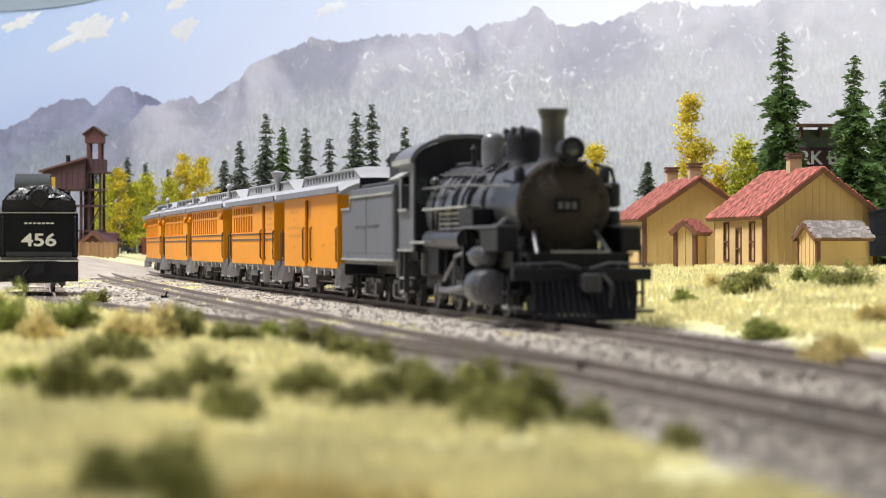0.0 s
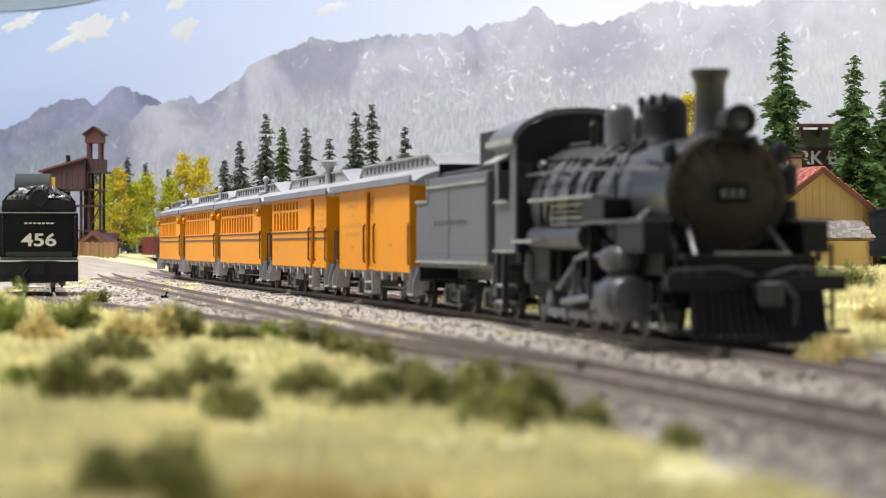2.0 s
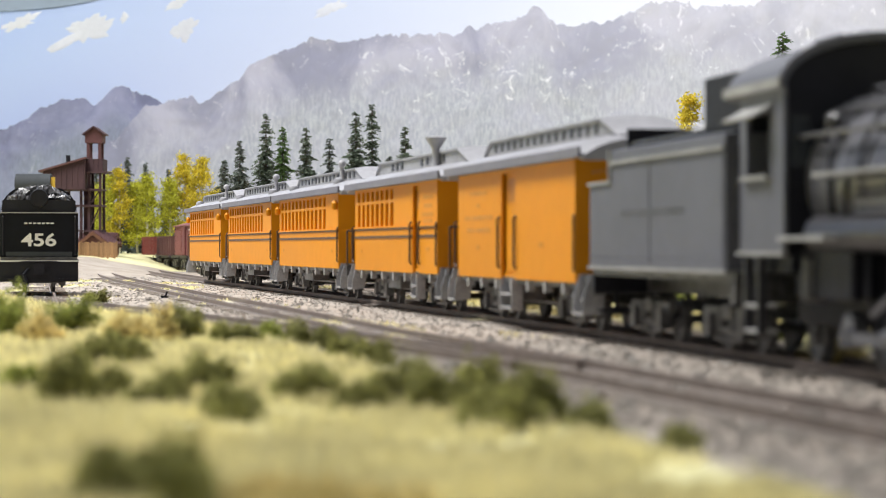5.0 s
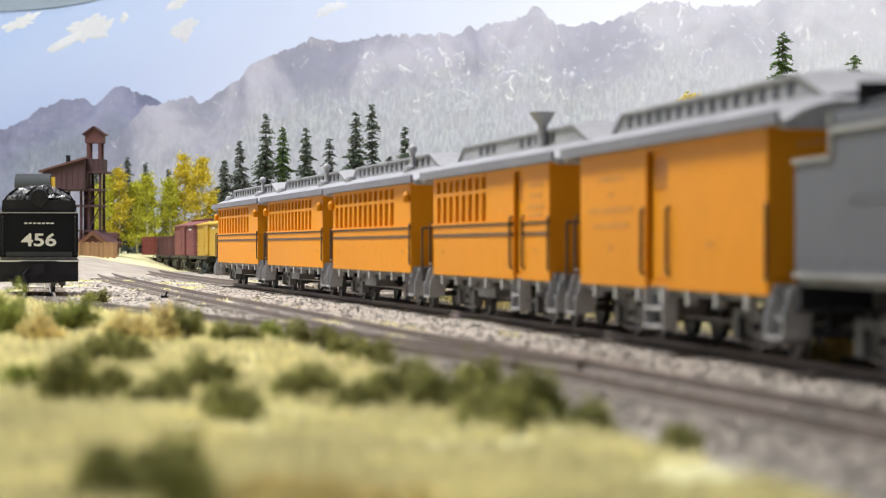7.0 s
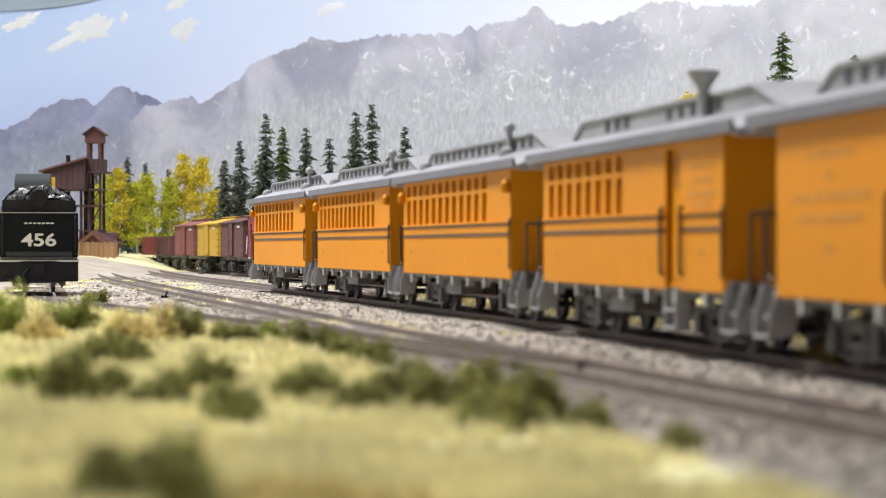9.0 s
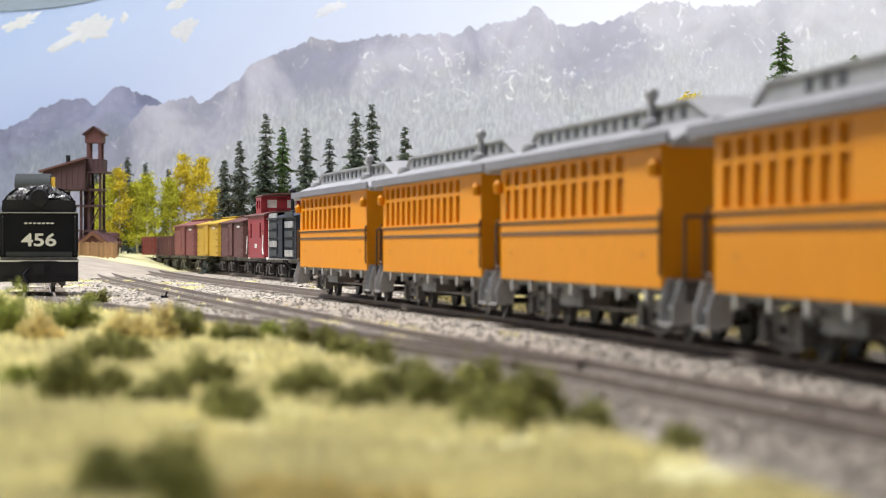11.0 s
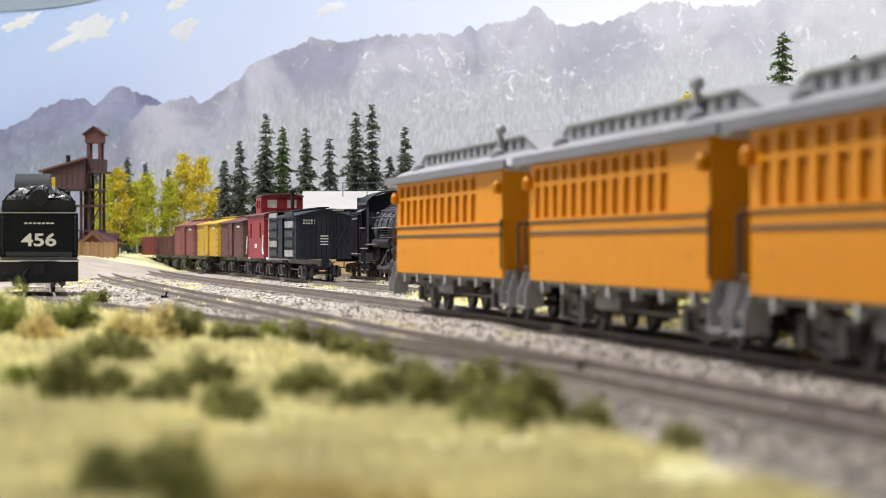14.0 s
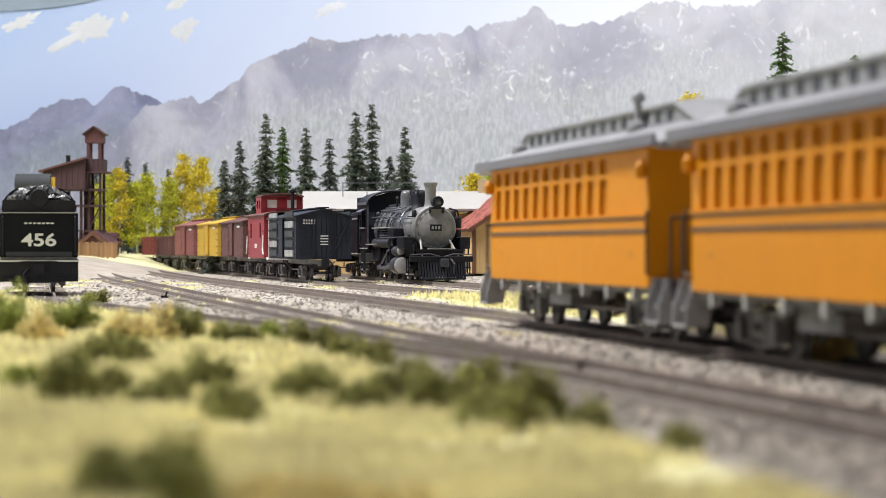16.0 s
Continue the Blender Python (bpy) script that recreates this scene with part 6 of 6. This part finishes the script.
for i in range(18):
    if pk is None:
        pk = part("picket", Geo().box(0, 0, 0.45, 0.13, 0.05, 1.0), FENCE, fence)
        ob_ = pk
    else:
        ob_ = new("picket", pk.data)
        ob_.parent = fence
    ob_.matrix_basis = at(i * 0.14, 0, 0.05 * math.sin(i * 2.3))
part("rail", Geo().box(1.2, 0.05, 0.65, 2.45, 0.05, 0.09), FENCE, fence)
fence.matrix_basis = at(-23.1, 142, height(-22, 142) - 0.03, 0)

# trees: place across, distance, height, spread, leaf
for n_, (tx, ty, th, tr_, tm) in enumerate([
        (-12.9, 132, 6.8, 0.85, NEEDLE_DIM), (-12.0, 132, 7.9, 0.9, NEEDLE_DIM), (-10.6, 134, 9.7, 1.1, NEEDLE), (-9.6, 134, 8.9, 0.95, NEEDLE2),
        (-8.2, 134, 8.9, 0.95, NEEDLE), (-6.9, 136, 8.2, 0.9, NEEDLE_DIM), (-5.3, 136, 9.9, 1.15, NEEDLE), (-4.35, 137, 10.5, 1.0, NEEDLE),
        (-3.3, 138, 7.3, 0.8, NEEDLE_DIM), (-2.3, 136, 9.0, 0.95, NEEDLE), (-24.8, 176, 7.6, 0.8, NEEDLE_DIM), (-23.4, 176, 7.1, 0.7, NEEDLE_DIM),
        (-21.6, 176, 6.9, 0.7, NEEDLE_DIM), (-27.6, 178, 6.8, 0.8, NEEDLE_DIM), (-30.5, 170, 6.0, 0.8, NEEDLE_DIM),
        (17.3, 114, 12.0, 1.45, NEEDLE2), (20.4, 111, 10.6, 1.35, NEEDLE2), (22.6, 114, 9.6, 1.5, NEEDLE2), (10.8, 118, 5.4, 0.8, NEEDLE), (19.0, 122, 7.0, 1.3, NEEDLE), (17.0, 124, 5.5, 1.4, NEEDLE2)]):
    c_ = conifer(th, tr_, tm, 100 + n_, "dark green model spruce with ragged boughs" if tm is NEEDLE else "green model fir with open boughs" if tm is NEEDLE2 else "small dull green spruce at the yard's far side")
    c_.matrix_basis = at(tx, ty, height(tx, ty), n_ * 47)
for n_, (tx, ty, th, tr_, tm) in enumerate([
        (-19.6, 170, 8.2, 1.7, GOLD), (-18.3, 169, 8.3, 1.6, GOLD), (-20.6, 169, 6.0, 1.3, LIME), (-17.4, 171, 6.4, 1.4, GOLD), (-17.0, 169, 5.6, 1.3, GOLD),
        (-25.2, 168, 6.2, 0.95, LIME), (-24.3, 168, 6.6, 1.05, GOLD), (-23.1, 169, 5.6, 1.0, LIME), (-22.2, 168, 6.0, 1.1, LIME), (-26.2, 170, 5.2, 0.9, LIME),
        (-6.0, 141, 4.6, 1.1, GOLD), (-5.3, 142, 4.6, 0.9, GOLD), (-8.6, 136, 4.4, 1.0, LIME), (0.9, 140, 5.0, 0.9, GOLD), (1.8, 139, 6.2, 1.1, GOLD), (2.9, 139, 6.6, 1.0, LIME), (5.6, 126, 7.6, 1.3, GOLD), (8.2, 122, 6.9, 1.3, GOLD),
        (12.9, 116, 9.0, 1.6, GOLD), (15.6, 116, 6.7, 1.3, LIME), (14.6, 118, 5.4, 1.2, GOLD), (16.4, 117, 5.6, 1.0, LIME)]):
    c_ = aspen(th, tr_, tm, 200 + n_, "golden yellow autumn aspen with pale trunk" if tm is GOLD else "lime yellow autumn aspen with pale trunk")
    c_.matrix_basis = at(tx, ty, height(tx, ty), n_ * 61)

# brush: place across, distance, width, height, leaf
for n_, (bx, by, bw, bh, bm_) in enumerate([
        (-7.37, 37.8, 0.72, 0.76, GREENTUFT), (-6.56, 39.7, 0.95, 0.52, GREENTUFT), (-6.51, 35.6, 0.72, 0.45, OCHRE), (-4.18, 36.4, 0.55, 0.47, SAGE), (-3.76, 22.1, 0.64, 0.42, SAGE),
        (-4.14, 28.7, 0.65, 0.41, SAGE), (-3.36, 22.4, 0.34, 0.27, SAGE), (-2.69, 21.6, 0.52, 0.3, SAGE), (-2.54, 23.8, 0.51, 0.34, SAGE), (-1.79, 19.7, 0.35, 0.27, SAGE),
        (-1.33, 22.1, 0.44, 0.28, SAGE), (-3.34, 34.4, 0.35, 0.27, SAGE), (-3.02, 34.4, 0.33, 0.25, SAGE), (-2.26, 35.2, 0.4, 0.39, SAGE), (-1.91, 35.4, 0.27, 0.28, SAGE),
        (-1.39, 31, 0.43, 0.28, SAGE), (-0.96, 30.2, 0.31, 0.22, SAGE), (-0.81, 20.9, 0.32, 0.2, SAGE), (-0.35, 21.6, 0.57, 0.45, SAGE), (-0.01, 20.9, 0.48, 0.35, SAGE),
        (0.4, 24.2, 0.37, 0.29, SAGE), (0.42, 19.3, 0.49, 0.28, SAGE), (0.81, 19.9, 0.4, 0.36, SAGE), (1.32, 19.6, 0.37, 0.21, SAGE), (1.89, 17.6, 0.16, 0.12, SAGE),
        (-1.73, 13.2, 0.72, 0.37, SAGE), (-0.95, 13.2, 0.57, 0.12, OCHRE), (-0.42, 13.3, 0.47, 0.088, OCHRE), (-4.8, 35.6, 0.99, 0.45, OCHRE), (-9.82, 63.4, 0.56, 0.34, SAGE),
        (-2.9, 37.8, 0.29, 0.21, GREENTUFT), (-4.4, 23.4, 0.3, 0.17, GREENTUFT), (7.32, 55.1, 0.97, 0.47, SAGE), (9.93, 55.3, 0.98, 0.57, SAGE), (9.91, 59.8, 0.91, 0.45, GREENTUFT),
        (5.56, 38.2, 0.87, 0.25, GREENTUFT), (5.76, 52.9, 0.47, 0.28, GREENTUFT), (5.46, 30.7, 0.93, 0.33, OCHRE), (9.36, 65.5, 0.66, 0.33, SAGE), (7.75, 40.1, 0.61, 0.3, OCHRE),
        (7.28, 59.3, 0.6, 0.3, OCHRE)]):
    c_ = sagebrush(bw * 1.1, bh * 1.08, bm_, 300 + n_, {SAGE: "low grey green sagebrush clump in dry grass", GREENTUFT: "low bright green weed tuft in dry grass", OCHRE: "tuft of ochre yellow dry grass"}[bm_])
    c_.matrix_basis = at(bx, by, height(bx, by) - 0.02, n_ * 33)

build_grass()
build_ballast()

# ---------------------------------------------------------------- the passenger train
LENGTHS = (11.1, 11.0, 10.97, 10.54, 9.75)
PITCH = (13.3, 12.75, 13.19, 12.0)
train = []
lead = 0.0
for i, (kind, wins, blank, jack) in enumerate((("coach", 11, 2.2, 1), ("coach", 13, 1.9, 1), ("coach", 12, 1.9, 1), ("combine", 8, 5.0, 2), ("baggage", 0, 0, 0))):
    ob_, wh = coach(LENGTHS[i], kind, wins, blank, jack)
    train.append((ob_, wh, [], lead + LENGTHS[i] / 2, LENGTHS[i] / 2 - 1.7))
    lead -= PITCH[i] if i < 4 else 0
t_ob, t_wh = tender(TENDER_GREY, "dusty grey coal tender behind the moving locomotive", "")
train.append((t_ob, t_wh, [], lead - 1.3 - 3.3 * 1.14, 2.0))
for ob_ in t_ob.children_recursive:
    if 'wheel' not in ob_.name and 'truck' not in ob_.name:
        for v_ in ob_.data.vertices:
            v_.co.x *= 1.14
l_ob, l_wh, l_rods = locomotive(DUSTY, SMOKE_F, "sooty black steam locomotive hauling the orange passenger train", JACKET)
train.append((l_ob, l_wh, l_rods, lead - 1.3 - 7.52 - 0.55 - 4.05, 1.7))


def motions():
    """The train runs along the main track at an even speed; wheels and rods turn with it."""
    times = [i / 15 for i in range(241)]
    for ob, wheels, rods, back, half in train:
        rows = []
        for t in times[::3]:
            s = front_s(t) + back
            ax, ay = on_main(s - half)
            bx, by = on_main(s + half)
            rows.append((t, pose((ax + bx) / 2 * SC, (ay + by) / 2 * SC, 0, 0, 0, math.degrees(math.atan2(ay - by, ax - bx)))))
        walk(ob, rows)
        for w in wheels:
            x, y, z = w.matrix_basis.translation
            r = w["radius"]
            walk(w, [(t, Matrix.Translation((x, y, z)) @ Matrix.Rotation(5.067 * t / r, 4, "Y")) for t in times])
        for rod, side in rods:
            x, y, z = rod.matrix_basis.translation
            ph = 0 if side < 0 else math.pi / 2
            walk(rod, [(t, Matrix.Translation((x + 0.2 * SC * math.cos(5.067 * t / 0.5 + ph), y, z - 0.2 * SC * math.sin(5.067 * t / 0.5 + ph)))) for t in times])


motions()
